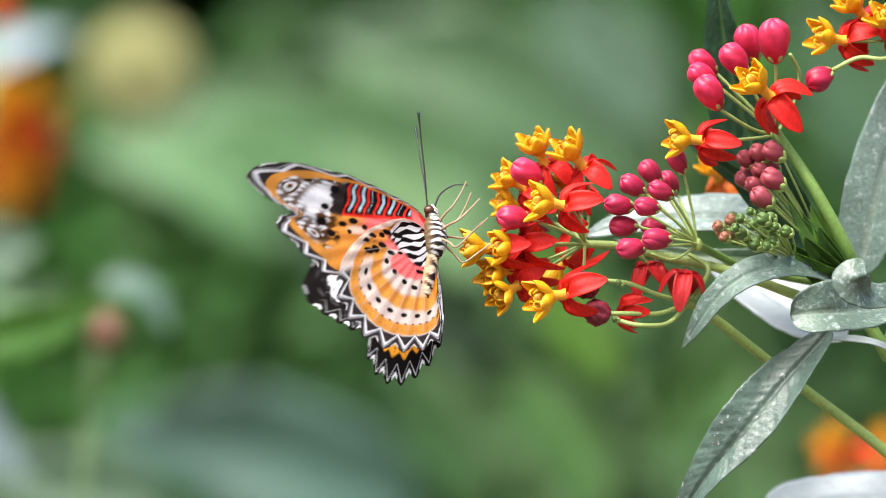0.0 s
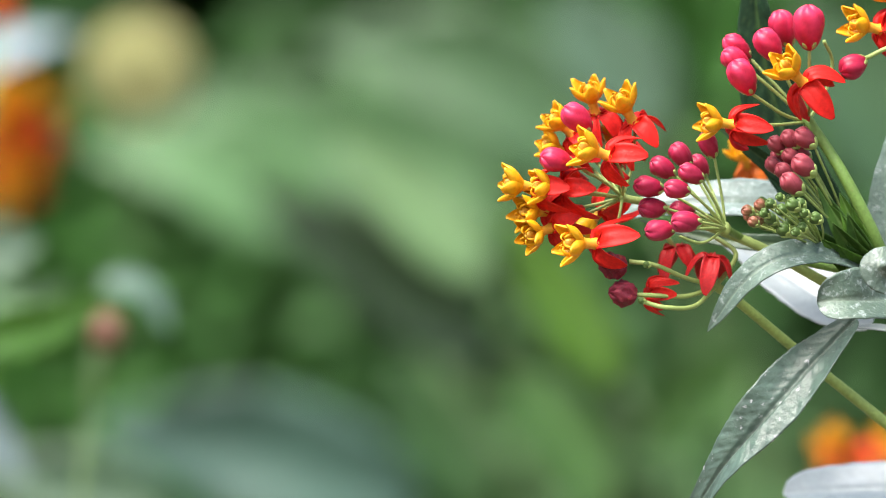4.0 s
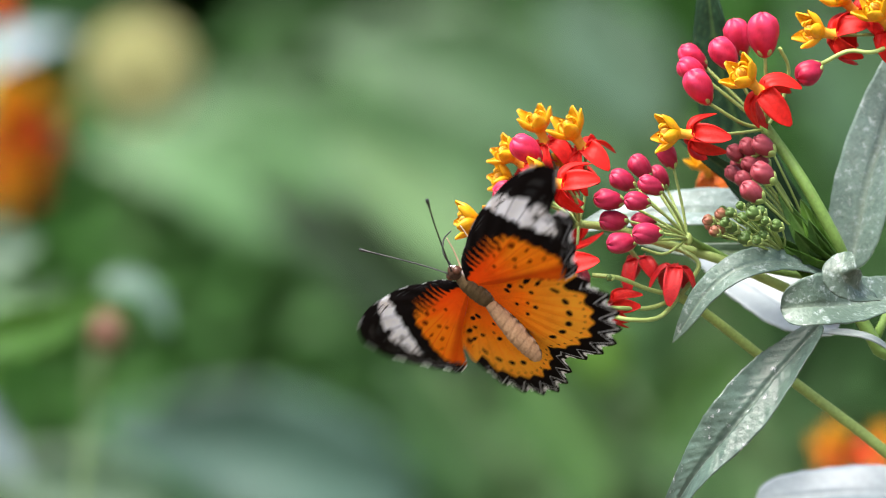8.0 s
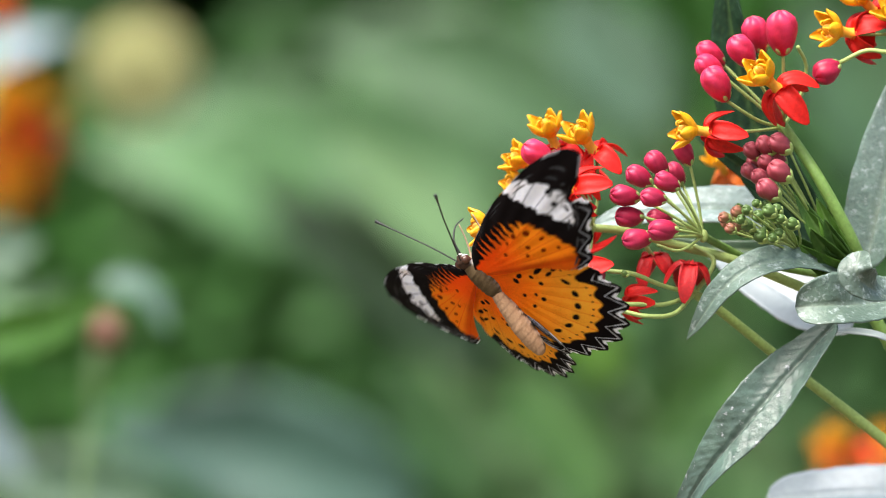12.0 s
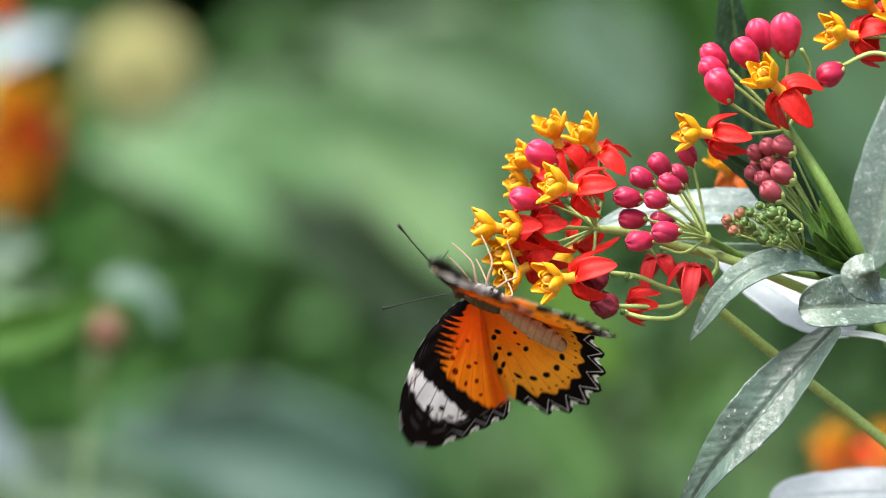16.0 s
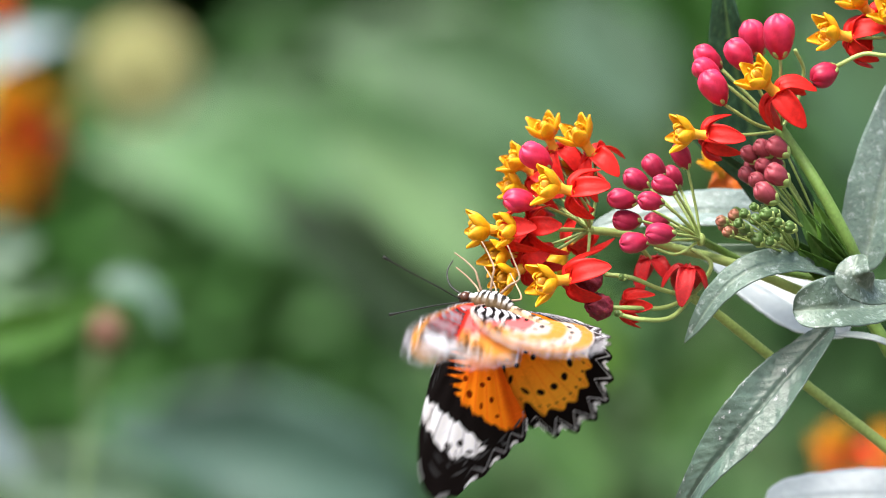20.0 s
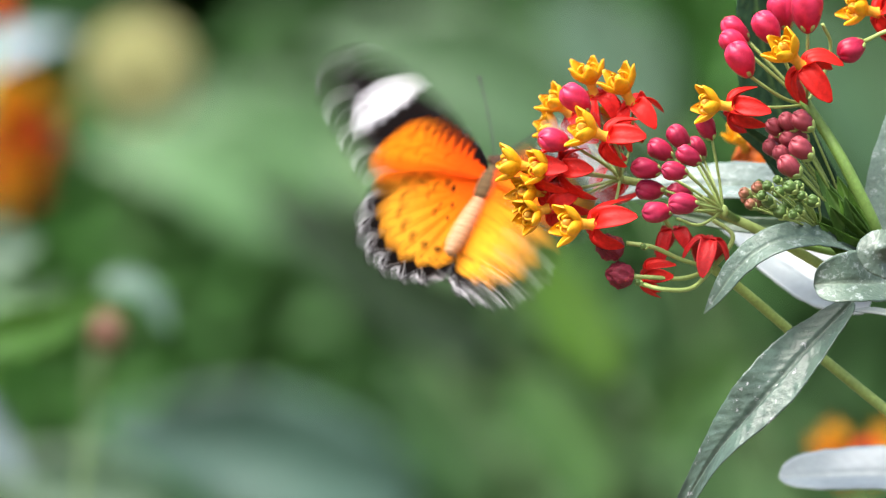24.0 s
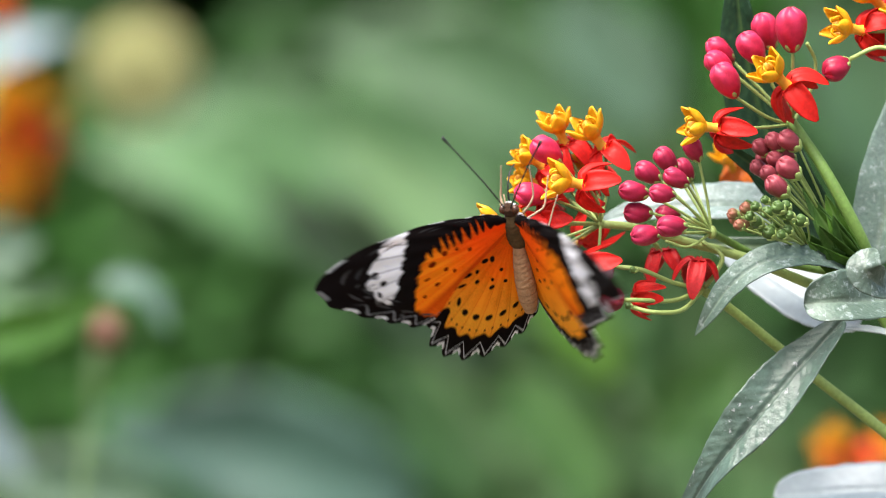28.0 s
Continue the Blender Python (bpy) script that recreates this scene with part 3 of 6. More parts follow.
# --- small dark buds and green buds near the node ---
HUBD = W(1452, 440, 0.006)
V, F = egg(8 * S, 8 * S, 10 * S, 6, 10)
dark = part("umbel", mesh_of("umbel", V, F, M_PEDICEL), milkweed, Matrix.Translation(HUBD - BASE), "flower head of small dark pink buds")
for i, (x, y, d, sz) in enumerate(((1322, 276, -0.002, 1.15), (1345, 266, -0.004, 1.2), (1371, 263, -0.007, 1.35), (1318, 313, 0.0, 1.15), (1348, 297, -0.004, 1.15), (1336, 323, -0.005, 1.15), (1370, 313, -0.009, 1.45), (1350, 345, -0.011, 1.45), (1366, 290, -0.002, 1.1), (1326, 296, 0.004, 1.0))):
    bud(dark, HUBD, HUBD, W(x, y, d), (-0.75, -0.3, 0.6), sz, BUDS_DARK[i % 2], i * 0.7, 2.2, 0.05)
HUBG = W(1400, 450, 0.0)
green = part("umbel", mesh_of("umbel", V, F, M_PEDICEL), milkweed, Matrix.Translation(HUBG - BASE), "flower head of tiny green buds")
rnd = random.Random(6)
for i in range(26):
    a = i * 2.4
    x = 1330 + 62 * math.cos(a) * math.sqrt((i + 1) / 26) + rnd.uniform(-6, 6)
    y = 398 + 34 * math.sin(a) * math.sqrt((i + 1) / 26) + rnd.uniform(-5, 5)
    bud(green, HUBG, HUBG, W(x, y, -0.012 + 0.02 * math.cos(a * 1.7) * 0.5), (-0.8, -0.35, 0.4 + rnd.uniform(-0.3, 0.3)), rnd.uniform(0.75, 1.15), BUDS_BLUSH if (x < 1295) else BUDS_GREEN, a, 1.9, 0.04)

# --- head at the edge, and a floret behind ---
HUBE = W(1640, 60, 0.0)
edge = part("umbel", mesh_of("umbel", V, F, M_PEDICEL), milkweed, Matrix.Translation(HUBE - BASE), "flower head with open red and orange-yellow florets")
rod("peduncle", [HUBE, W(1660, 200, 0.01), W(1640, 420, 0.014), W(1560, 610, 0.008)], 8 * S, M_STEM, edge, HUBE, 20, 9)
for i, (x, y, d, ax, az) in enumerate(((1466, 60, -0.004, -0.95, 0.15), (1512, 2, 0.0, -0.6, 0.7), (1575, 30, -0.006, -0.5, 0.6), (1600, -20, 0.0, 0.1, 1.0))):
    floret(edge, HUBE, HUBE, W(x, y, d), (ax, -0.4, az), i * 0.8 + 0.5, 1.05, i + 1)
bud(edge, HUBE, None, W(1451, 131, -0.006), (-0.85, -0.3, -0.5), 1.05, BUD_RED, 0.4)
rod("pedicel", [HUBE, W(1570, 96, -0.006), W(1520, 95, -0.006), W(1472, 117, -0.006)], 4 * S, M_PEDICEL, edge, HUBE, 16, 8)
HUBF = W(1330, 360, 0.05)
rear = part("umbel", mesh_of("umbel", V, F, M_PEDICEL), milkweed, Matrix.Translation(HUBF - BASE), "flower head half hidden behind the stalks")
rod("peduncle", [HUBF, W(1400, 450, 0.04), W(1500, 540, 0.015)], 7 * S, M_STEM, rear, HUBF, 12, 8)
for i, (x, y, ax, az) in enumerate(((1250, 303, -0.7, 0.5), (1275, 320, -0.2, 0.6), (1262, 292, -0.4, 0.8))):
    floret(rear, HUBF, HUBF, W(x, y, 0.05), (ax, -0.6, az), i, 0.9, i, petals=ORANGE_COROLLAS[i % 2], crown_on=i == 2)
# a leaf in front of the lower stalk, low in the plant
# its whitish sheen is part of the base colour
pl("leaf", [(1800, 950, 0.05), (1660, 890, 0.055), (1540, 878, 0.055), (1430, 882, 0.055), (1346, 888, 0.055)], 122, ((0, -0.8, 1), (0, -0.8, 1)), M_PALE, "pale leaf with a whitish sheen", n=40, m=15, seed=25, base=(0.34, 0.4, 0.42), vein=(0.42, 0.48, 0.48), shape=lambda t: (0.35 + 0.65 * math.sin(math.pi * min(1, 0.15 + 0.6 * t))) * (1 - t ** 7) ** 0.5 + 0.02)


# ---- the butterfly ----
def step(a, b, x):
    t = np.clip((x - a) / (b - a), 0, 1)
    return t * t * (3 - 2 * t)


def ramp(xs, x):
    """Smooth curve through (x, value) pairs, in rising x."""
    X, Y = np.array([p[0] for p in xs], float), np.array([p[1] for p in xs], float)
    fine = np.linspace(X[0], X[-1], 600)
    y = np.interp(fine, X, Y)
    k = np.hanning(15)
    y2 = np.convolve(np.pad(y, 7, mode="edge"), k / k.sum(), mode="valid")
    return np.interp(x, fine, y2)


FORE = ((-26, 214), (-24.5, 232), (-21, 245), (-15, 259), (-11, 274), (-7, 289), (-3, 308), (1, 331), (5, 352), (8.5, 366), (11.5, 368), (14, 358), (17, 335), (22, 279), (27, 212), (34, 153), (41, 100), (48, 76), (60, 48), (75, 20))
HIND = ((-106, 12), (-104, 80), (-101, 140), (-96, 184), (-90, 209), (-83, 226), (-76, 240), (-69, 253), (-62, 261), (-55, 262), (-48, 260), (-41, 252), (-36, 238), (-31, 217), (-26, 199), (-21, 179), (-15, 155), (-7, 128), (3, 98), (15, 75), (24, 62), (36, 40), (48, 15))
FORE_CELL, HIND_CELL = (25.25, 8.5), (108.0, 9.0)      # shift and width, in degrees, of the scallops between two veins
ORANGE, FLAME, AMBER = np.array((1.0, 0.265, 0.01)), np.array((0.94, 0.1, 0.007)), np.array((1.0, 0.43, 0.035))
BLACK, WHITE, CREAM = np.array((0.008, 0.006, 0.006)), np.array((0.74, 0.74, 0.78)), np.array((0.66, 0.56, 0.5))
PINK, RED, OCHRE, BROWN, BLUE = np.array((0.85, 0.16, 0.16)), np.array((0.72, 0.03, 0.02)), np.array((0.64, 0.27, 0.05)), np.array((0.24, 0.1, 0.03)), np.array((0.42, 0.58, 0.68))


def paint(c, colour, k):
    return c * (1 - k[..., None]) + np.asarray(colour) * k[..., None]


def wob(p, r, sc, seed):
    """Cheap unevenness for edges of markings."""
    return np.sin(p * sc + seed) * 0.5 + np.sin(p * sc * 2.3 + r * 0.11 + seed * 2) * 0.3 + np.sin(r * 0.23 * sc + seed * 3 + p * 0.7 * sc) * 0.3


def zigzag(c, s, cell, lo, hi, colour, w=0.012):
    """A pointed line in each cell of the margin."""
    v = np.abs((cell % 1) - 0.5) * 2
    line = hi - (hi - lo) * v
    return paint(c, colour, 1 - step(w * 0.5, w, np.abs(s - line)))


def spots(c, s, cell, at, rs, rv, colour=BLACK, where=None):
    v = (cell % 1) - 0.5
    k = 1 - step(0.7, 1.1, np.hypot((s - at) / rs, v / rv))
    return paint(c, colour, k if where is None else k * where)


def blots(c, q, p, places, colour=BLACK):
    for a, b, ra, rb in places:
        c = paint(c, colour, 1 - step(0.75, 1.1, np.hypot((q - a) / ra, (p - b) / rb)))
    return c


def fore_upper(phi, r, s, q, p, R):
    c = ORANGE * np.ones(phi.shape + (1,))
    c = paint(c, FLAME, (1 - step(50, 150, r)) * 0.9)
    c = paint(c, FLAME, step(0, 22, p) * (1 - step(90, 160, q)) * 0.6)
    for k in (-36, -28, -20, -13, -6, 1, 8):
        c = paint(c, FLAME * 0.7, (1 - step(0.15, 0.5, np.abs(phi - k))) * step(60, 120, r) * 0.55)
    # rear band darkened: shade of the overlapped hindwing, put into the colour
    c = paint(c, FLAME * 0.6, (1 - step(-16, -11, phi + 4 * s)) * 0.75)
    c = blots(c, q, p, ((158, 15, 8, 6), (138, -7, 5, 5), (125, -18, 4, 4), (86, 5, 4, 4), (131, 24, 6, 5), (162, -26, 6, 4), (190, -38, 4, 4), (108, 20, 3, 4), (176, -8, 7, 3)), FLAME * 0.2)
    edge = np.interp(phi, [-26, -22, -17, -8, 4, 13, 18], [206, 211, 221, 207, 184, 166, 150]) + 5 * wob(phi, r, 0.9, 1)
    c = paint(c, BLACK, step(-4, 4, r - edge))
    # black leading edge with comb-like teeth
    teeth = np.abs(((q / 14.5 + 0.12 * np.sin(q * 0.11)) % 1) - 0.5) * 2
    c = paint(c, BLACK, step(-2.5, 2.5, p - 17 - 0.07 * q - 34 * teeth ** 1.7 * step(20, 60, q)))
    c = paint(c, BLACK, step(50, 60, phi))
    # white bar, cut by the veins
    inner = np.interp(phi, [-5, 0, 12, 22, 28], [251, 233, 210, 204, 199]) + 5 * wob(phi, r, 0.9, 4)
    outer = np.interp(phi, [-5, 1, 7, 12, 17, 23, 28], [253, 271, 277, 270, 257, 240, 214]) + 7 * wob(phi, r, 0.8, 9)
    k = step(-2.5, 2.5, r - inner) * (1 - step(-3, 3, r - outer)) * step(-1, 1, phi + 4 + 1.5 * wob(r, phi, 0.12, 2)) * (1 - step(-1, 1, phi - 28))
    for v0 in (-1, 5, 11, 17, 22):
        k = k * (1 - (1 - step(0.15, 0.45, np.abs(phi - v0))) * 0.6)
    c = paint(c, WHITE * 1.28, k)
    c = blots(c, q, p, ((249, 26, 7, 6), (258, 50, 8, 5), (262, 8, 4, 7)))
    cell = (phi + FORE_CELL[0]) / FORE_CELL[1]
    c = spots(c, s, cell, 0.80, 0.012, 0.25, WHITE * 0.05, step(-12, -6, phi))
    c = spots(c, s, cell, 0.87, 0.012, 0.3, WHITE * 0.07)
    c = paint(c, zigzag(c, s, cell, 0.90, 0.968, WHITE * 0.3, 0.011), 1 - step(-3, 3, phi))
    for a0, b0, ra, rb in ((258, 44, 12, 2.5), (272, 32, 14, 2.2), (284, 14, 9, 2.5), (268, -8, 5, 7), (236, -52, 4, 7), (292, 44, 8, 2.2)):
        c = paint(c, WHITE * 0.1, 1 - step(0.5, 1.1, np.hypot((q - a0 + 3 * np.sin(p * 0.5)) / ra, (p - b0 + 2 * np.sin(q * 0.3)) / rb)))
    return paint(c, WHITE * 1.05, step(0.968, 0.982, s) * (np.abs((cell % 1) - 0.5) > 0.3) * (1 - 0.7 * step(2, 8, phi)))


def hind_upper(phi, r, s, q, p, R):
    c = AMBER * np.ones(phi.shape + (1,))
    c = paint(c, ORANGE, 1 - step(70, 190, r))
    c = paint(c, FLAME, (1 - step(25, 110, r)) * 0.8)
    for k in (-94.5, -85.5, -76.5, -67.5, -58.5, -49.5, -40.5, -31.5, -22.5):
        c = paint(c, FLAME * 0.6, (1 - step(0.18, 0.5, np.abs(phi - k))) * step(60, 120, r) * 0.4)
    cell = (phi + HIND_CELL[0]) / HIND_CELL[1]
    c = spots(c, s, cell + 0.5, 0.645, 0.026, 0.29, BLACK, step(-90, -84, phi) * (1 - step(-34, -31, phi)))
    c = blots(c, q, p, ((101, -43, 12, 5), (62, -29, 7, 5), (84, -64, 5, 5), (60, -88, 6, 5), (36, -61, 4, 4), (48, -32, 5, 7), (33, -87, 4, 4), (56, -73, 3, 4), (112, -60, 9, 4), (80, -44, 4, 5), (130, -58, 10, 6)))
    c = spots(c, s, cell * 2 + 0.5, 0.75, 0.012, 0.16, BROWN * 0.5)
    edge = 0.795 - 0.02 * np.cos(cell * 2 * np.pi) + 0.012 * wob(phi, r, 0.5, 3) - 0.2 * (1 - step(-104, -90, phi)) - 0.03 * step(-40, -34, phi) + 0.4 * step(-33, -25, phi)
    c = paint(c, BLACK, step(-0.012, 0.012, s - edge))
    c = paint(c, zigzag(c, s, cell, 0.875, 0.975, WHITE * 0.75, 0.012), 1 - step(-36, -32, phi))
    c = paint(c, WHITE * 0.8, (1 - step(-98, -93, phi)) * (np.abs(((s * 15) % 1) - 0.5) < 0.15) * step(0.66, 0.74, s))
    return paint(c, WHITE * 1.2, step(0.962, 0.978, s) * (np.abs((cell % 1) - 0.5) > 0.3) * (phi < -33))


def fore_under(phi, r, s, q, p, R):
    c = OCHRE * np.ones(phi.shape + (1,))
    c = paint(c, CREAM, (1 - step(-30, -24, phi)) * 0.6)
    c = paint(c, PINK, (1 - step(110, 150, q)) * step(-40, -20, p))
    c = paint(c, CREAM, (1 - step(0.6, 1.0, np.hypot((q - 146) / 22, (p + 4) / 11))) * 0.7)
    c = paint(c, RED * 1.15, (1 - step(0.7, 1.0, np.hypot((q - 166) / 16, (p - 28) / 8))))
    # cell behind the leading edge: red with black bars that hold pale blue ones
    costa = np.interp(q, [5, 20, 49, 79, 122, 171, 222, 288], [20, 48, 63, 76, 90, 99, 104, 99])
    inside = step(-2, 2, p - 20) * (1 - step(-2, 2, p - costa + 13)) * step(28, 36, q) * (1 - step(-4, 4, q - 172 + 0.2 * (p - 40)))
    c = paint(c, RED, inside)
    bar = (q + 0.35 * (p - 40) + 2.5 * np.sin(p * 0.16)) / 20.0
    u = np.abs((bar % 1) - 0.5)
    c = paint(c, BLACK, inside * (1 - step(0.36, 0.41, u)) * step(22, 28, p))
    c = paint(c, BLUE, inside * (1 - step(0.11, 0.16, u)) * step(26, 32, p) * (np.sin(bar * 2.1) > -0.75))
    c = paint(c, RED * 1.25, step(-2, 2, p - costa + 13) * (1 - step(160, 190, q)))
    c = paint(c, PINK, step(-5, -3, p - costa) * (1 - step(180, 200, q)) * 0.4)
    c = blots(c, q, p, ((150, 12, 10, 6), (128, 2, 6, 5), (88, 6, 6, 4), (58, 8, 6, 4), (110, -8, 4, 3), (160, -8, 5, 5), (185, -20, 6, 4), (36, 10, 4, 4), (172, 5, 9, 5)))
    # white field and brown patches beyond the cell
    field = step(-4, 4, r - 186 - 0.8 * (19 - phi)) * step(-10, -4, phi)
    c = paint(c, WHITE * 0.9, field * (1 - step(0.84, 0.86, s)))
    c = paint(c, BROWN * 0.35, step(178, 190, r) * (1 - step(222, 236, r + 6 * wob(phi, r, 0.5, 8))) * step(-12, -6, phi) * (1 - step(5, 9, phi)) * step(-0.8, 0.2, np.sin(phi * 1.7 + 1) + np.sin(r * 0.2 + phi * 0.5)))
    c = paint(c, BLACK * 3, step(-2, 2, r - 172) * (1 - step(-3, 3, r - 196 - 5 * wob(phi, r, 0.7, 2))) * step(4, 8, phi) * (1 - step(24, 27, phi)))
    c = blots(c, q, p, ((182, 66, 10, 8), (204, 34, 9, 6), (190, 82, 9, 6), (214, 6, 12, 8), (198, -14, 10, 7), (236, 78, 12, 4)))
    mottle = np.sin(phi * 2.9 + np.sin(r * 0.09) * 1.6) + np.sin(r * 0.24 + phi * 0.8)
    c = paint(c, BROWN * 0.3, field * step(0.66, 0.72, s + 0.02 * wob(phi, r, 0.4, 3)) * (1 - step(0.84, 0.86, s)) * step(-0.7, 0.1, mottle) * 0.9)
    c = paint(c, OCHRE, field * step(0.78, 0.8, s) * step(17, 19, phi) * (1 - step(0.9, 0.92, s)))
    c = paint(c, BLUE * 1.3, step(0.5, 1.5, phi - np.interp(r, [150, 243, 300], [33, 22.5, 17.5])) * step(180, 200, r))
    cell = (phi + FORE_CELL[0]) / FORE_CELL[1]
    v = (cell % 1) - 0.5
    ring = np.hypot((s - 0.775) / 0.036, v / 0.3)
    here = step(-13, -9, phi) * (1 - step(17, 19, phi))
    c = paint(c, BROWN * 0.3, (ring < 1.2) * here)
    c = paint(c, WHITE * 0.85, (ring < 0.85) * here)
    c = paint(c, BROWN * 0.5, (ring < 0.4) * here)
    c = paint(c, OCHRE, step(0.825, 0.84, s) * (1 - step(0.885, 0.895, s)))
    c = paint(c, BLACK * 4, step(0.89, 0.90, s))
    c = zigzag(c, s, cell, 0.90, 0.972, WHITE, 0.018)
    c = zigzag(c, s, cell, 0.935, 0.99, WHITE * 0.45, 0.007)
    return paint(c, WHITE * 0.8, step(0.985, 0.992, s) * (np.abs((cell % 1) - 0.5) > 0.3))


def hind_under(phi, r, s, q, p, R):
    c = np.array((0.62, 0.52, 0.48)) * np.ones(phi.shape + (1,))
    c = paint(c, OCHRE, step(0.47, 0.52, s + 0.02 * wob(phi, r, 0.25, 2)) * (1 - step(0.60, 0.63, s + 0.01 * wob(phi, r, 0.5, 6))))
    c = paint(c, OCHRE * 0.95, step(0.735, 0.755, s) * (1 - step(0.835, 0.845, s)))
    c = paint(c, OCHRE, (1 - step(-90, -76, phi)) * step(0.36, 0.46, s) * (1 - step(0.62, 0.66, s)))
    c = paint(c, OCHRE, step(-32, -24, phi) * step(0.55, 0.62, s) * (1 - step(0.84, 0.86, s)))
    # pink-red field next to the striped base
    c = paint(c, PINK, 1 - step(0.8, 1.05, np.hypot((q - 42) / 36, (p + 62) / 25) + 0.12 * wob(phi, r, 0.15, 4)))
    c = paint(c, PINK, (1 - step(0.75, 1.05, np.hypot((q - 72) / 34, (p + 22) / 17) + 0.1 * wob(phi, r, 0.2, 7))) * 0.9)
    c = paint(c, PINK * np.array((1.0, 2.2, 0.5)), (1 - step(0.6, 1.0, np.hypot((q - 106) / 26, (p + 20) / 12))))
    cell = (phi + HIND_CELL[0]) / HIND_CELL[1]
    c = spots(c, s, cell + 0.5, 0.665, 0.022, 0.25, BLACK, 1 - step(-34, -31, phi))
    c = spots(c, s, cell * 2, 0.742, 0.007, 0.22)
    c = spots(c, s, cell * 3, 0.80, 0.004, 0.2, BROWN)
    # black and white stripes round the base
    zebra = np.hypot((q - 14) / 66, (p + 8) / 46) + 0.1 * wob(phi, r, 0.1, 5)
    lines = np.sin((p * 0.8 + q * 0.6 + 7 * np.sin(q * 0.08)) * 0.52) + 0.7 * np.sin((q * 0.9 - p * 0.4) * 0.17 + 1.2 * np.sin(p * 0.2))
    c = paint(c, WHITE * 0.9, 1 - step(0.85, 1.0, zebra))
    c = paint(c, BLACK, (1 - step(0.9, 1.1, zebra)) * step(-0.1, 0.15, lines))
    c = blots(c, q, p, ((124, -52, 11, 6), (110, -45, 9, 8), (96, -34, 9, 6), (78, -44, 8, 5), (66, -8, 12, 5), (88, -8, 10, 5), (98, -16, 7, 5), (70, -78, 5, 6), (50, -92, 6, 5), (30, -98, 7, 5), (12, -84, 6, 5), (86, -62, 5, 6),
                          (134, -34, 12, 5), (118, -22, 10, 5), (20, -66, 9, 4), (24, -52, 8, 4), (60, -40, 6, 3)))
    bare = c
    c = paint(c, BLACK * 4, step(0.845, 0.858, s))
    c = zigzag(c, s, cell, 0.868, 0.955, WHITE, 0.02)
    c = zigzag(c, s, cell, 0.905, 0.985, WHITE * 0.5, 0.009)
    c = paint(c, BLACK * 2, (1 - step(-97, -93, phi)) * (np.abs(((s * 16) % 1) - 0.5) < 0.2) * step(0.72, 0.76, s))
    c = paint(c, bare, step(-34, -29, phi))
    # front margin: red, then ochre, with a cream edge
    c = paint(c, PINK, step(-20, -10, phi) * (1 - step(0.4, 0.7, s)) * 0.9 * (zebra > 1))
    c = paint(c, np.array((0.8, 0.66, 0.55)), step(-30, -24, phi) * step(0.9, 0.94, s))
    for k in (-94.5, -85.5, -76.5, -67.5, -58.5, -49.5, -40.5, -31.5, -22.5):
        c = paint(c, CREAM * 0.75, (1 - step(0.15, 0.4, np.abs(phi - k))) * step(60, 110, r) * (1 - step(0.8, 0.84, s)) * 0.5)
    return paint(c, WHITE * 0.8, step(0.985, 0.992, s) * (np.abs((cell % 1) - 0.5) > 0.32) * (phi < -33))


def wing_mesh(name, outline, upper, under, side, cells, amp, notch=False, level=0.0, nphi=360, nr=150):
    """A thin two-faced wing in its own plane: x forward, y outward (side 1: left, -1: right), z its upper side."""
    fore = outline is FORE
    lo, hi = outline[0][0], outline[-1][0]
    ph = np.linspace(lo, hi, nphi)
    R = ramp(outline, ph)
    cell = (ph + cells[0]) / cells[1]
    edge = np.abs((cell % 1) - 0.5) * 2
    outer = 1 - step(6, 12, ph) if fore else step(lo + 6, lo + 14, ph) * (1 - step(-34, -27, ph))
    R0 = R
    R = R * (1 - amp * edge ** 1.3 * outer)
    if notch:
        R = R * np.interp(ph, [-3, -1.2, 0, 1.2, 2.4, 3.5, 5, 5.8, 7.5, 10], [1, 0.99, 0.96, 0.93, 0.83, 0.81, 0.84, 0.9, 0.95, 1])
    rad = np.linspace(0, 1, nr) ** 0.8
    s, phi = np.meshgrid(rad, ph, indexing="ij")
    if fore:
        phi = phi + 5 * (1 - step(-26, -6, phi)) * np.sin(np.pi * s) ** 2      # hollow rear margin
    r = s * R[None, :]
    q, p = r * np.cos(np.radians(phi)), r * np.sin(np.radians(phi))
    folds = np.cos(2 * np.pi * (phi + cells[0]) / cells[1])
    z = level + 5 * np.sin(np.pi * s) - 30 * (r / 360) ** 2 - (0.06 * p * step(80, 200, r) if fore else 0) + 0.9 * folds * step(40, 140, r)
    # markings follow the smooth outline, the fringe follows the scallops
    near = step(0.87, 0.97, s)
    sp = np.minimum(r / R0[None, :], 1) * (1 - near) + s * near
    C1, C2 = upper(phi, r, sp, q, p, R), under(phi, r, sp, q, p, R) * 0.82
    up = np.stack([p, side * q, z], -1).reshape(-1, 3) * S
    dn = np.stack([p, side * q, z - 0.9], -1).reshape(-1, 3) * S
    verts = np.concatenate([up, dn])
    cols = np.concatenate([C1.reshape(-1, 3), C2.reshape(-1, 3)])
    n = nr * nphi
    i, j = np.meshgrid(np.arange(nr - 1), np.arange(nphi - 1), indexing="ij")
    a = (i * nphi + j).ravel()
    quad = np.stack([a, a + 1, a + nphi + 1, a + nphi], 1)
    if side > 0:
        quad = quad[:, ::-1]
    faces = np.concatenate([quad, quad[:, ::-1] + n])
    k = (nr - 1) * nphi + np.arange(nphi - 1)
    rim = np.stack([k, k + 1, k + 1 + n, k + n], 1)
    if side > 0:
        rim = rim[:, ::-1]
    faces = np.concatenate([faces, rim])
    return mesh_of(name, verts.tolist(), faces.tolist(), M_WING, cols)


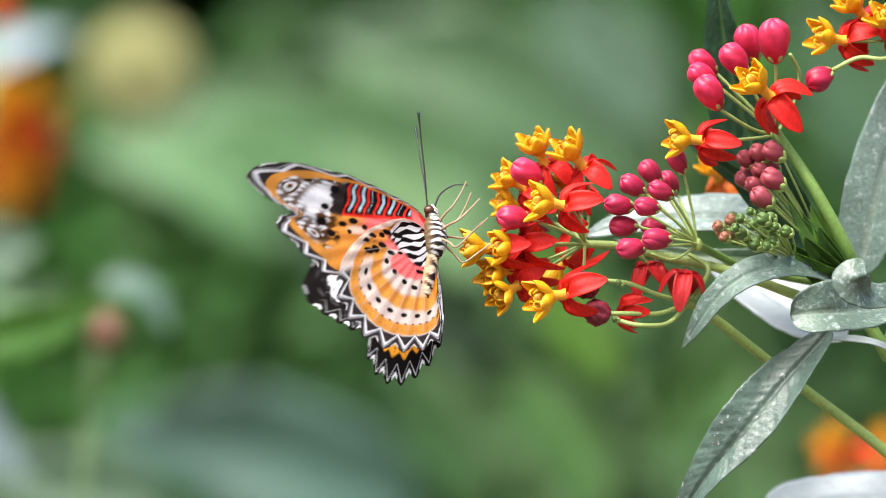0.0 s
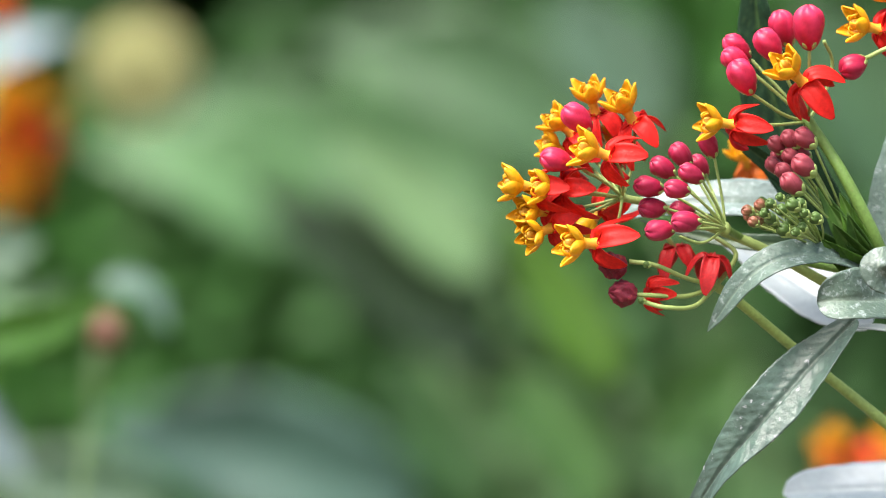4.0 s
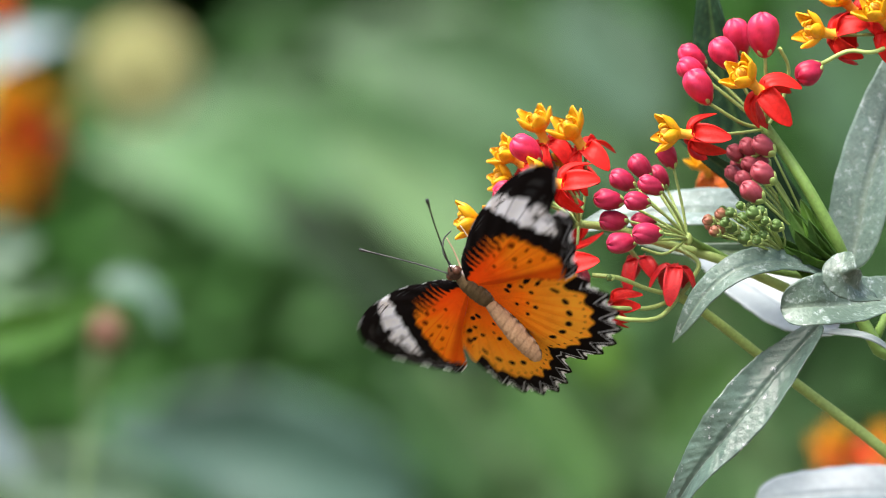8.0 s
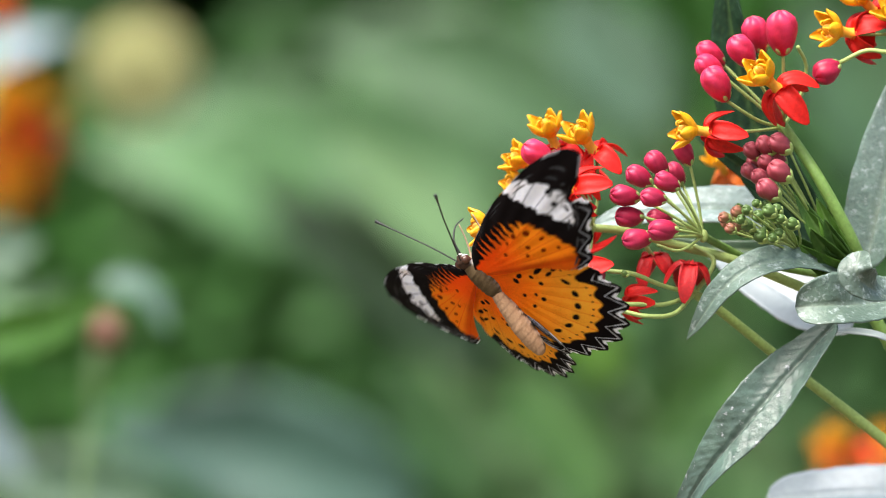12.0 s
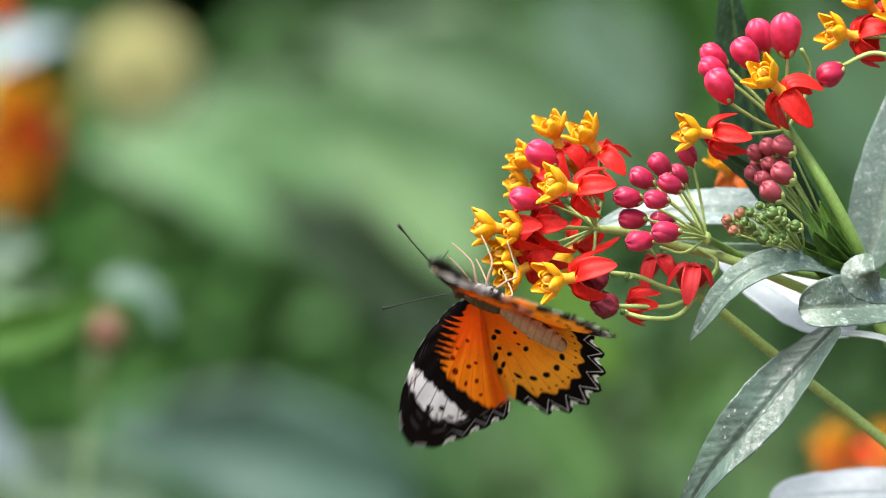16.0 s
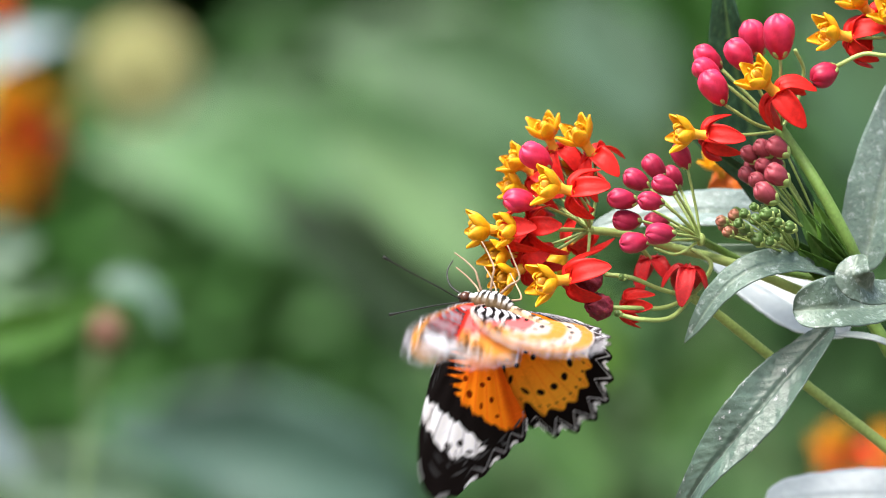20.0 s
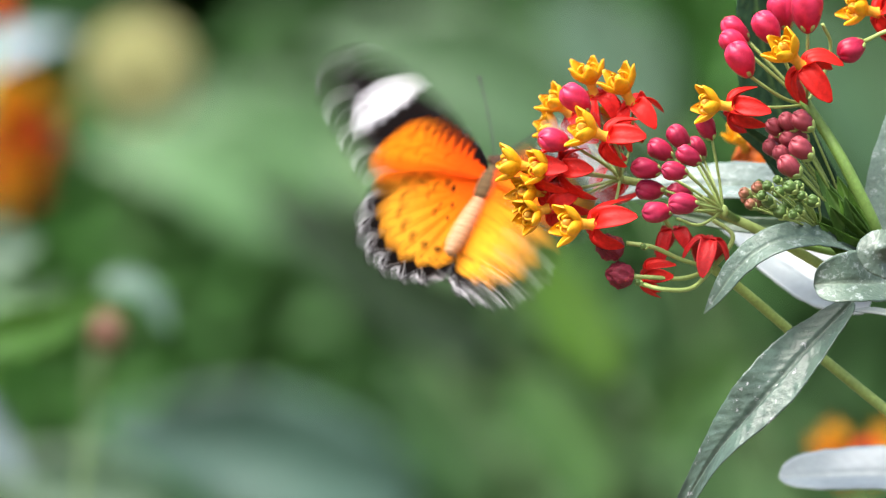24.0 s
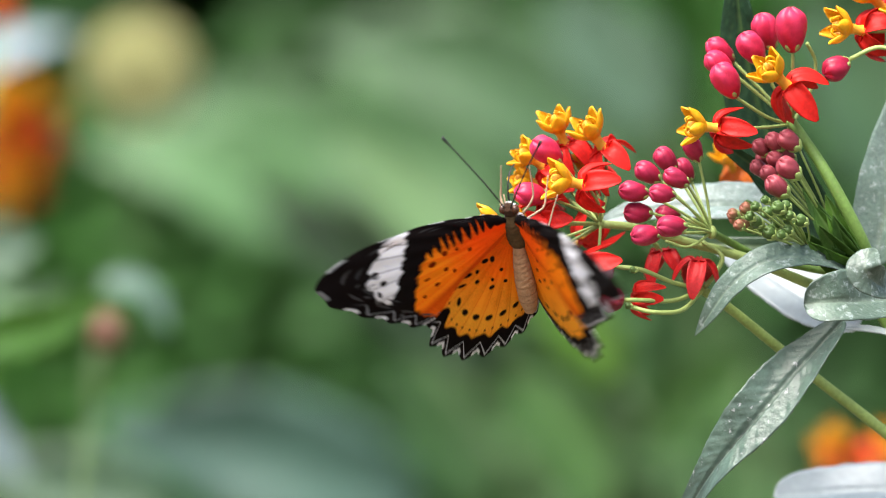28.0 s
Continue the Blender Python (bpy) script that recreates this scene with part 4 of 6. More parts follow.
butterfly = tagged(new("butterfly"), "orange, black and white butterfly with scalloped wings, one torn", "butterfly")
FORE_ROOT, HIND_ROOT = (12 * S, 7 * S), (-4 * S, 7 * S)
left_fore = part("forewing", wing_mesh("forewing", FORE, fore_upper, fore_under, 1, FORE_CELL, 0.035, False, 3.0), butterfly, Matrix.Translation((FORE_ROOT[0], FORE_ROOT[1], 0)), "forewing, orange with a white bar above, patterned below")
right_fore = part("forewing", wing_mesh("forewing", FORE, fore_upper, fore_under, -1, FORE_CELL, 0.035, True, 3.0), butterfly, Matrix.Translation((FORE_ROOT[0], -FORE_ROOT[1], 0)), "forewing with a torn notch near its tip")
left_hind = part("hindwing", wing_mesh("hindwing", HIND, hind_upper, hind_under, 1, HIND_CELL, 0.075), butterfly, Matrix.Translation((HIND_ROOT[0], HIND_ROOT[1], 0)), "hindwing, orange with a black zigzag border")
right_hind = part("hindwing", wing_mesh("hindwing", HIND, hind_upper, hind_under, -1, HIND_CELL, 0.075), butterfly, Matrix.Translation((HIND_ROOT[0], -HIND_ROOT[1], 0)), "hindwing, orange with a black zigzag border")


def body_mesh(name, profile, n, sides, upper, under, stripe, wrap=-0.05):
    """A furry round body along x; profile: (x, half width, half height, centre height)."""
    X = np.linspace(profile[0][0], profile[-1][0], n)
    P = np.array(profile, float)
    verts, cols = [], []
    for x in X:
        w, h, c = (np.interp(x, P[:, 0], P[:, i]) for i in (1, 2, 3))
        for j in range(sides):
            a = 2 * math.pi * j / sides
            fuzz = 1 + 0.035 * math.sin(x * 1.9 + j * 2.1) + 0.02 * math.sin(j * 5.3 + x * 0.7)
            verts.append((x * S, math.cos(a) * w * fuzz * S, (c + math.sin(a) * h * fuzz) * S))
            up = 1 / (1 + math.exp(-(math.sin(a) + wrap) * 9))
            lowc = np.array(under) * (0.02 if math.sin(x * stripe + 2.6 * math.cos(a) + 1.1 * math.sin(x * 0.13 + 3 * a)) > 0.05 + 0.5 * math.sin(a * 4 + x * 0.2) else 1.0)
            band = 1 - 0.25 * max(0, math.sin(x * 0.42)) ** 4
            cols.append(np.array(upper) * band * up + lowc * (1 - up))
    f = grid_faces(n, sides, True) + [tuple(range(sides - 1, -1, -1)), tuple(range((n - 1) * sides, n * sides))]
    return mesh_of(name, verts, f, M_BODY, cols)


part("thorax", body_mesh("thorax", ((-34, 13, 13, -2), (-22, 19, 19, -3), (0, 22, 22, -5), (22, 19, 20, -4), (38, 11, 12, -1)), 40, 24, (0.1, 0.065, 0.03), (0.62, 0.6, 0.58), 0.55), butterfly, label="dark brown furry thorax, striped white below")
part("abdomen", body_mesh("abdomen", ((-160, 4, 4, 29), (-154, 11, 11, 28), (-132, 17, 16, 24), (-98, 18, 18, 18), (-60, 16, 16, 9), (-30, 12, 13, 1)), 90, 20, (0.42, 0.25, 0.14), (0.6, 0.47, 0.34), 0.3, 0.3), butterfly, label="buff-brown ringed abdomen")
part("head", body_mesh("head", ((34, 8, 8, 0), (42, 14, 12, 0), (52, 14, 12, 0), (60, 8, 7, 0), (64, 3, 3, 0)), 24, 18, (0.05, 0.025, 0.015), (0.8, 0.78, 0.74), 0.8), butterfly, label="brown and white head")
V, F = egg(8.5 * S, 6.5 * S, 9 * S, 9, 14)
eye_mesh = mesh_of("eye", V, F, M_EYE)
ANTENNAE = []
for sd in (1, -1):
    part("eye", eye_mesh, butterfly, Matrix.Translation((50 * S, sd * 12 * S, 3 * S)), "dark red-brown eye")
    pts = [Vector((0, 0, 0)), Vector((46, sd * 29, 0)), Vector((94, sd * 62, 2)), Vector((140, sd * 96, 3))]
    v, f = tube([q * S for q in pts], lambda t: (1.35 + (1.9 * max(0, t - 0.86) / 0.14)) * S, 30, 7)
    ANTENNAE.append(part("antenna", mesh_of("antenna", v, f, M_ANTENNA), butterfly, Matrix.Translation((56 * S, sd * 5 * S, 7 * S)), "thin dark clubbed antenna"))
    for x0, knee, foot in (((26, 14, -16), (46, 30, -42), (92, 26, -66)), ((10, 15, -20), (14, 40, -52), (50, 44, -92)), ((-8, 15, -20), (-34, 36, -48), (4, 50, -96))):
        v, f = tube([Vector((a, sd * b, c)) * S for a, b, c in (x0, ((x0[0] + knee[0]) / 2, (x0[1] + knee[1]) / 2 + 3, (x0[2] + knee[2]) / 2), knee, ((knee[0] + foot[0]) / 2, (knee[1] + foot[1]) / 2, (knee[2] + foot[2]) / 2 - 2), foot)], lambda t: (2.4 - 1.2 * t) * S, 20, 7)
        part("leg", mesh_of("leg", v, f, M_LEG), butterfly, label="thin buff leg")
v, f = tube([Vector(q) * S for q in ((60, 0, -5), (84, 0, -16), (98, 0, -40), (96, 0, -64))], lambda t: (2.0 - 0.8 * t) * S, 16, 7)
part("proboscis", mesh_of("proboscis", v, f, M_ANTENNA), butterfly, label="thin dark curved proboscis")


# ---- the garden behind, out of focus ----
ground_me = mesh_of("ground", [(-600, -600, 0), (600, -600, 0), (600, 600, 0), (-600, 600, 0)], [(0, 1, 2, 3)], M_EARTH, smooth=False)
tagged(new("ground", ground_me), "dark garden earth", "ground", kind="structure")

M_HEDGE = surface("hedge_leaf", (1, 1, 1), 0.55, 0.2, 14, 0.2, attr="pattern", spec=0.3, through=0.25, big=4)
M_DULL = surface("dull_green_stem", (0.085, 0.15, 0.05), 0.6, 0.3, 900, 0.3, big=60)


def foliage(name, count, box, size, label, seed):
    """Many separate pointed leaves as one mass, of several greens in soft drifts."""
    r = random.Random(seed)
    V, F, C = [], [], []
    deep, fresh, grey = np.array((0.048, 0.146, 0.029)), np.array((0.045, 0.18, 0.014)), np.array((0.085, 0.172, 0.072))
    for i in range(count):
        at = Vector([r.uniform(a, b) for a, b in box])
        if math.hypot((at.x + 0.32) / 0.1, (at.z - 1.37) / 0.12) < 1:
            continue            # a dark hollow between the shrubs
        d = Vector((r.gauss(0, 1), r.gauss(0, 0.7), r.gauss(-0.3, 0.7))).normalized()
        nrm = Vector((r.gauss(0, 0.4), -1 + r.gauss(0, 0.25), r.gauss(0.8, 0.3)))
        a = d.cross(nrm).normalized()
        b = a.cross(d).normalized()
        L = r.uniform(*size)
        w = L * r.uniform(0.36, 0.5)
        o = len(V)
        V += [at, at + d * L * 0.3 + a * w * 0.5 + b * w * 0.15, at + d * L * 0.3, at + d * L * 0.3 - a * w * 0.5 + b * w * 0.15,
              at + d * L * 0.7 + a * w * 0.4 + b * w * 0.05, at + d * L * 0.7 - b * w * 0.1, at + d * L * 0.7 - a * w * 0.4 + b * w * 0.05, at + d * L - b * w * 0.3]
        F += [(o, o + 2, o + 1), (o, o + 3, o + 2), (o + 1, o + 2, o + 5, o + 4), (o + 2, o + 3, o + 6, o + 5), (o + 4, o + 5, o + 7), (o + 5, o + 6, o + 7)]
        k = noise.noise(Vector((at.x * 1.5 + 3, at.y * 0.2, at.z * 1.5)))
        g = noise.noise(Vector((at.x * 1.3 - 3, at.y * 0.2, at.z * 1.6 + 7)))
        c = deep * (1 - abs(k)) + (grey if k > 0 else fresh) * abs(k)
        C += [c * (1.03 + 0.14 * g + 0.22 * max(0, k) + r.uniform(-0.12, 0.12))] * 8
    ob = new(name, mesh_of(name, V, F, M_HEDGE, C, smooth=False))
    return tagged(ob, label, "foliage", kind="stuff")


foliage("hedge_foliage", 26000, ((-3.2, 3.2), (5.7, 6.7), (0.0, 3.4)), (0.09, 0.19), "dense green garden foliage", 3)
foliage("shrub_foliage", 36000, ((-1.5, 1.5), (5.0, 5.8), (0.0, 2.0)), (0.045, 0.09), "small-leaved green shrubs before the hedge", 4)
# bumpy green sheet added behind the leaves so no sky shows through
V, F = [], []
for i in range(40):
    for j in range(24):
        V.append((-5.4 + 10.8 * i / 39, 7.0 + 0.25 * noise.noise(Vector((i * 0.4, j * 0.4, 2))), 5.6 * j / 23))
F = grid_faces(40, 24)
n0 = len(V)
V += [(x, y + 0.5, z) for x, y, z in V]
F += [tuple(q + n0 for q in reversed(f)) for f in F]
tagged(new("hedge_core", mesh_of("hedge_core", V, F, M_HEDGE, [(0.06, 0.165, 0.038)] * len(V))), "bumpy green backing added behind the hedge leaves", "hedge", kind="structure")


def shrub(label, root, leaves, mat=M_LEAF_SOFT, stem_r=0.003):
    """A plant with its own stem from the ground and single large leaves: (tip, stalk, width, facing, colour)."""
    ob = tagged(new("garden_plant"), label, "plant", group="garden plants behind")
    ob.location = root
    o = Vector(root)
    for n, (stalk, mid, tip, width, facing, colour) in enumerate(leaves):
        st = Vector(stalk)
        rod("stem", [o + Vector((0, 0, -0.02)), o.lerp(st, 0.5) + Vector((0, 0, 0.1)), st], stem_r, M_DULL, ob, o, 12, 7)
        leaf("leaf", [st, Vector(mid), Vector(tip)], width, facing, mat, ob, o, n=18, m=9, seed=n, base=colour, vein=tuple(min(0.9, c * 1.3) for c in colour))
    return ob


UPW = (0, -0.7, 1.0)
# bright leaning leaf, long and soft; neighbours added as blurred light and dark tones
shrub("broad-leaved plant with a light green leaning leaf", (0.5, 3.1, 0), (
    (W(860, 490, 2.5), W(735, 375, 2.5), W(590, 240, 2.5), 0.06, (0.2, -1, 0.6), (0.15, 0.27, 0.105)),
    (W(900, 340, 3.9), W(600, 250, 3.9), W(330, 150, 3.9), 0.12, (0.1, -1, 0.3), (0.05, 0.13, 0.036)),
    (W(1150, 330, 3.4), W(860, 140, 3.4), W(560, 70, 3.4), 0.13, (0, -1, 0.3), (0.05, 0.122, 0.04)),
    # near-black leaf added to give the dark band below the bright one
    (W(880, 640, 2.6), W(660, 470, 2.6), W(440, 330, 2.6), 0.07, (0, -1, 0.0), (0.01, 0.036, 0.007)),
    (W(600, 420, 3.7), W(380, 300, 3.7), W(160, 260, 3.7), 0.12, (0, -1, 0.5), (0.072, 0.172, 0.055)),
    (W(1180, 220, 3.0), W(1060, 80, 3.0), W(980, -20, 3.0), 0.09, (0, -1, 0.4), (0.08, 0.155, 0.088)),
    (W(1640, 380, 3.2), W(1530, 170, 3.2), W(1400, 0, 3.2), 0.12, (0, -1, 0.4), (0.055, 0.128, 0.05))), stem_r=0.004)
shrub("fresh green plant with yellow-green leaves low among the shrubs", (0.12, 2.2, 0), (
    (W(1090, 680, 1.5), W(985, 530, 1.5), W(900, 380, 1.5), 0.04, (0.5, -1, 0.1), (0.06, 0.15, 0.003)),
    (W(1080, 900, 2.0), W(985, 760, 2.0), W(900, 650, 2.0), 0.05, (0.5, -1, 0.1), (0.05, 0.125, 0.022)),
    (W(860, 900, 2.2), W(760, 760, 2.2), W(690, 640, 2.2), 0.06, (0.5, -1, 0.1), (0.026, 0.08, 0.012)),
    (W(1330, 660, 2.4), W(1240, 700, 2.4), W(1130, 790, 2.4), 0.07, (0.5, -1, 0.1), (0.045, 0.13, 0.02))), stem_r=0.0015)
# the bluish sheen is put into the base colours of these leaves
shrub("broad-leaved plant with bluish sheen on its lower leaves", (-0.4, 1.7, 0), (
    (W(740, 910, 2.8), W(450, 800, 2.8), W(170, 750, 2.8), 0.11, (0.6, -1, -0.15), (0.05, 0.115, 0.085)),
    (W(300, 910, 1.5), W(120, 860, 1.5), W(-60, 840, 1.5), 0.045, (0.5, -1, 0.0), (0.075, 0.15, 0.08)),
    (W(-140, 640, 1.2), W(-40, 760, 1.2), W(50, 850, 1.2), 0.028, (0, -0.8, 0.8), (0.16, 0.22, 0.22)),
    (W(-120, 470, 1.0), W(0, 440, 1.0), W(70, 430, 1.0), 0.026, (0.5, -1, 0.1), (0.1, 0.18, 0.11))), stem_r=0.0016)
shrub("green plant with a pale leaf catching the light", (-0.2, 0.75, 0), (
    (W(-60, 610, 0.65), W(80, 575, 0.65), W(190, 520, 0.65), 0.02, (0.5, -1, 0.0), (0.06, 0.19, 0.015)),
    # light falling on this leaf is painted in as a paler base colour
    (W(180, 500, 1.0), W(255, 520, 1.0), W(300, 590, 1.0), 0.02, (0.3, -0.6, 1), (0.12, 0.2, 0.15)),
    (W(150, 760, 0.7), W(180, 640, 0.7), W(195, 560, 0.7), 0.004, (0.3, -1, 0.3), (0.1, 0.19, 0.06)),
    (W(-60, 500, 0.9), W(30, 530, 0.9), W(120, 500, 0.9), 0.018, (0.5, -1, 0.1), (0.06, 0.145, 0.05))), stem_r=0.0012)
V, F = egg(0.007, 0.007, 0.008, 6, 10)
brown = part("seed_head", mesh_of("seed_head", V, F, M_SEED), bpy.data.objects["garden_plant.003"], Matrix.Translation(W(190, 588, 0.68) - Vector((-0.2, 0.75, 0))), "small brown seed head")

# orange-red flower head of a second milkweed, close behind
def far_milkweed(root, centre, y, places, size, leaves=(), red=3):
    ob = tagged(new("milkweed"), "orange-red flowering milkweed standing behind", "flowering plant", group="milkweeds behind")
    ob.location = root
    o = Vector(root)
    hub = W(*centre, y)
    rod("stem", [o, o.lerp(hub, 0.5) + Vector((0.01, 0, 0)), hub], 0.0016, M_STEM, ob, o, 16, 8)
    for i, (x, yy, ax, az) in enumerate(places):
        floret(ob, o, hub, W(x, yy, y - 0.004 * (i % 3)), (ax, -0.6, az), i, size, i, petals=None if i % red == red - 1 else ORANGE_COROLLAS[i % 2])
    for pts, w, col in leaves:
        leaf("leaf", [W(*p) for p in pts], w, UPW, M_PALE, ob, o, n=18, m=9, base=col, vein=col)
    return ob


far_milkweed((-0.4, 2.5, 0), (-20, 330), 2.4, ((50, 205, -0.3, 0.8), (0, 195, -0.5, 0.8), (80, 190, 0.4, 0.9), (25, 255, 0.2, 0.5), (-20, 240, -0.8, 0.5), (35, 300, 0.3, 0.1), (0, 315, 0.0, 0.2), (10, 345, -0.3, -0.3), (30, 165, 0.2, 1.0), (-10, 180, -0.4, 0.9)), 2.8,
             (([(-80, 140, 2.3), (20, 85, 2.35), (130, 60, 2.4)], 0.041, (0.36, 0.44, 0.47)),), 1)
far_milkweed((0.2, 0.75, 0), (1520, 920), 0.65, ((1460, 792, -0.5, 0.8), (1486, 786, 0.1, 0.95), (1474, 772, -0.1, 1.0), (1470, 818, -0.6, 0.4), (1558, 776, 0.4, 0.8), (1590, 800, 0.7, 0.6)), 1.0, (), 5)
far_milkweed((-0.4, 1.4, 0), (-10, 60), 1.2, ((10, 5, 0, 0.9), (-20, 0, -0.5, 0.8), (20, -30, 0.4, 0.9)), 1.0)

# pale yellow round flower further back
yellow = tagged(new("yellow_flower"), "pale yellow round flower on a tall stem", "flower")
yroot = Vector((-0.3, 3.1, 0))
yellow.location = yroot
yc = W(248, 126, 3.0)
rod("stem", [yroot, yroot.lerp(yc, 0.5), yc + Vector((0, 0.01, -0.01))], 0.0016, M_DULL, yellow, yroot, 14, 8)
for ring, (cnt, rad) in enumerate(((14, 0.044), (11, 0.031), (7, 0.017))):
    for i in range(cnt):
        a = 2 * math.pi * i / cnt + ring * 0.3
        tip = yc + Vector((math.cos(a) * rad, -0.004 * ring - 0.002, math.sin(a) * rad))
        leaf("petal", [yc + Vector((0, -0.001 * ring, 0)), yc.lerp(tip, 0.6) + Vector((0, -0.002, 0)), tip], 0.025, (0, -1, 0.2), M_YELLOW, yellow, yroot, n=8, m=5, seed=i, shape=lambda t: 0.5 + 0.6 * math.sin(math.pi * t * 0.85))


# ---- how things move: the plant sways and dips, its drooping head swings, the butterfly flies, feeds and beats its wings ----
def motions():
    # seconds, lean, shift right, shift down, swing of the drooping head
    sway = (
        (0.0, -0.37, 3.0, 7.9, -2.0),
        (0.5, -0.36, -5.4, 7.9, -2.1),
        (1.0, -0.54, -15.6, 6.4, -2.1),
        (1.5, -0.26, -2.8, 4.4, -0.8),
        (2.0, 1.33, 24.1, -30.3, 2.2),
        (2.5, 0.57, 24.6, -59.6, 5.4),
        (3.0, 1.61, 53.9, -24.8, 5.4),
        (3.5, 1.55, 56.8, -16.4, 5.1),
        (4.2, 1.20, 46.0, -14.0, 5.3),
        (4.9, 0.80, 34.0, -16.0, 5.4),
        (5.5, 0.59, 26.3, -13.6, 5.6),
        (6.0, 0.75, 25.0, -40.0, 6.2),
        (6.5, 1.33, 35.7, -30.3, 6.8),
        (7.0, 0.26, 30.6, -1.2, 2.2),
        (7.5, -0.55, -30.4, 19.7, 2.4),
        (8.0, -0.64, -13.9, -3.1, 1.9),
        (8.5, 0.26, 34.9, -9.7, 1.5),
        (9.0, 0.49, 18.2, 9.3, 0.3),
        (9.5, -0.42, -21.2, 9.5, 0.3),
        (10.0, 0.04, 5.4, -5.7, 0.6),
        (10.5, 0.54, 30.3, -2.9, 0.2),
        (11.0, 0.08, 3.8, 8.1, 0.1),
        (11.5, -0.12, -8.6, -3.2, 0.1),
        (12.0, 0.15, 12.2, -5.6, -0.3),
        (12.5, 0.37, 22.5, 0.2, -0.3),
        (13.2, 0.30, 18.0, -3.0, -0.2),
        (13.9, 0.20, 10.0, 1.0, -0.3),
        (14.5, 0.32, 12.5, -1.0, -0.3),
        (15.0, 0.10, 6.2, -2.9, 0.0),
        (15.5, 0.17, 12.5, -5.6, 0.0),
        (16.0, 0.32, 17.7, -1.0, 0.0),
        (16.5, 0.15, 4.6, 6.0, 0.0),
        (17.0, -0.00, 0.0, 0.0, 0.0),
        (17.5, 0.15, 12.2, -7.1, 0.0),
        (18.0, 0.15, 15.3, -3.2, 0.0),
        (18.5, 0.17, 4.8, -0.1, 0.0),
        (19.0, 0.00, 4.6, -4.6, 0.0),
        (19.5, 0.13, 9.8, -0.1, 0.0),
        (20.0, 0.11, 7.7, 0.5, 0.0),
        (20.5, 0.00, 4.6, -4.3, 0.0),
        (21.0, 0.11, 7.7, -1.4, 0.0),
        (21.5, 0.46, 9.7, 1.0, 0.0),
        (22.2, 0.40, 8.0, -1.0, 0.0),
        (22.8, 0.60, 12.0, -3.0, 1.0),
        (23.1, 1.00, 20.0, -12.0, 3.8),
        (23.5, 1.18, 27.5, -16.7, 5.3),
        (24.0, 1.67, 44.7, -44.5, 5.4),
        (24.5, 1.98, 70.1, -56.9, 5.2),
        (25.0, 1.99, 54.8, -34.3, 6.1),
        (25.5, 1.48, 37.2, -36.2, 5.6),
        (26.0, 1.28, 41.6, -37.1, 2.2),
        (26.5, -0.25, 5.4, 14.9, -0.5),
        (27.0, 0.11, -9.1, 11.5, 0.5),
        (27.5, 0.41, 18.1, -23.3, 0.0),
        (28.0, 0.42, 26.9, -11.1, -0.4),
    )
    walk(milkweed, [(t, Matrix.Translation(PIVOT + Vector((dx * S, 0, -dy * S))) @ pose(0, 0, 0, 0, lean, 0) @ Matrix.Translation(BASE - PIVOT)) for t, lean, dx, dy, swing in sway])
    walk(umbel, [(t, Matrix.Translation(PIVOT - BASE) @ pose(0, 0, 0, 0, swing, 0)) for t, lean, dx, dy, swing in sway])
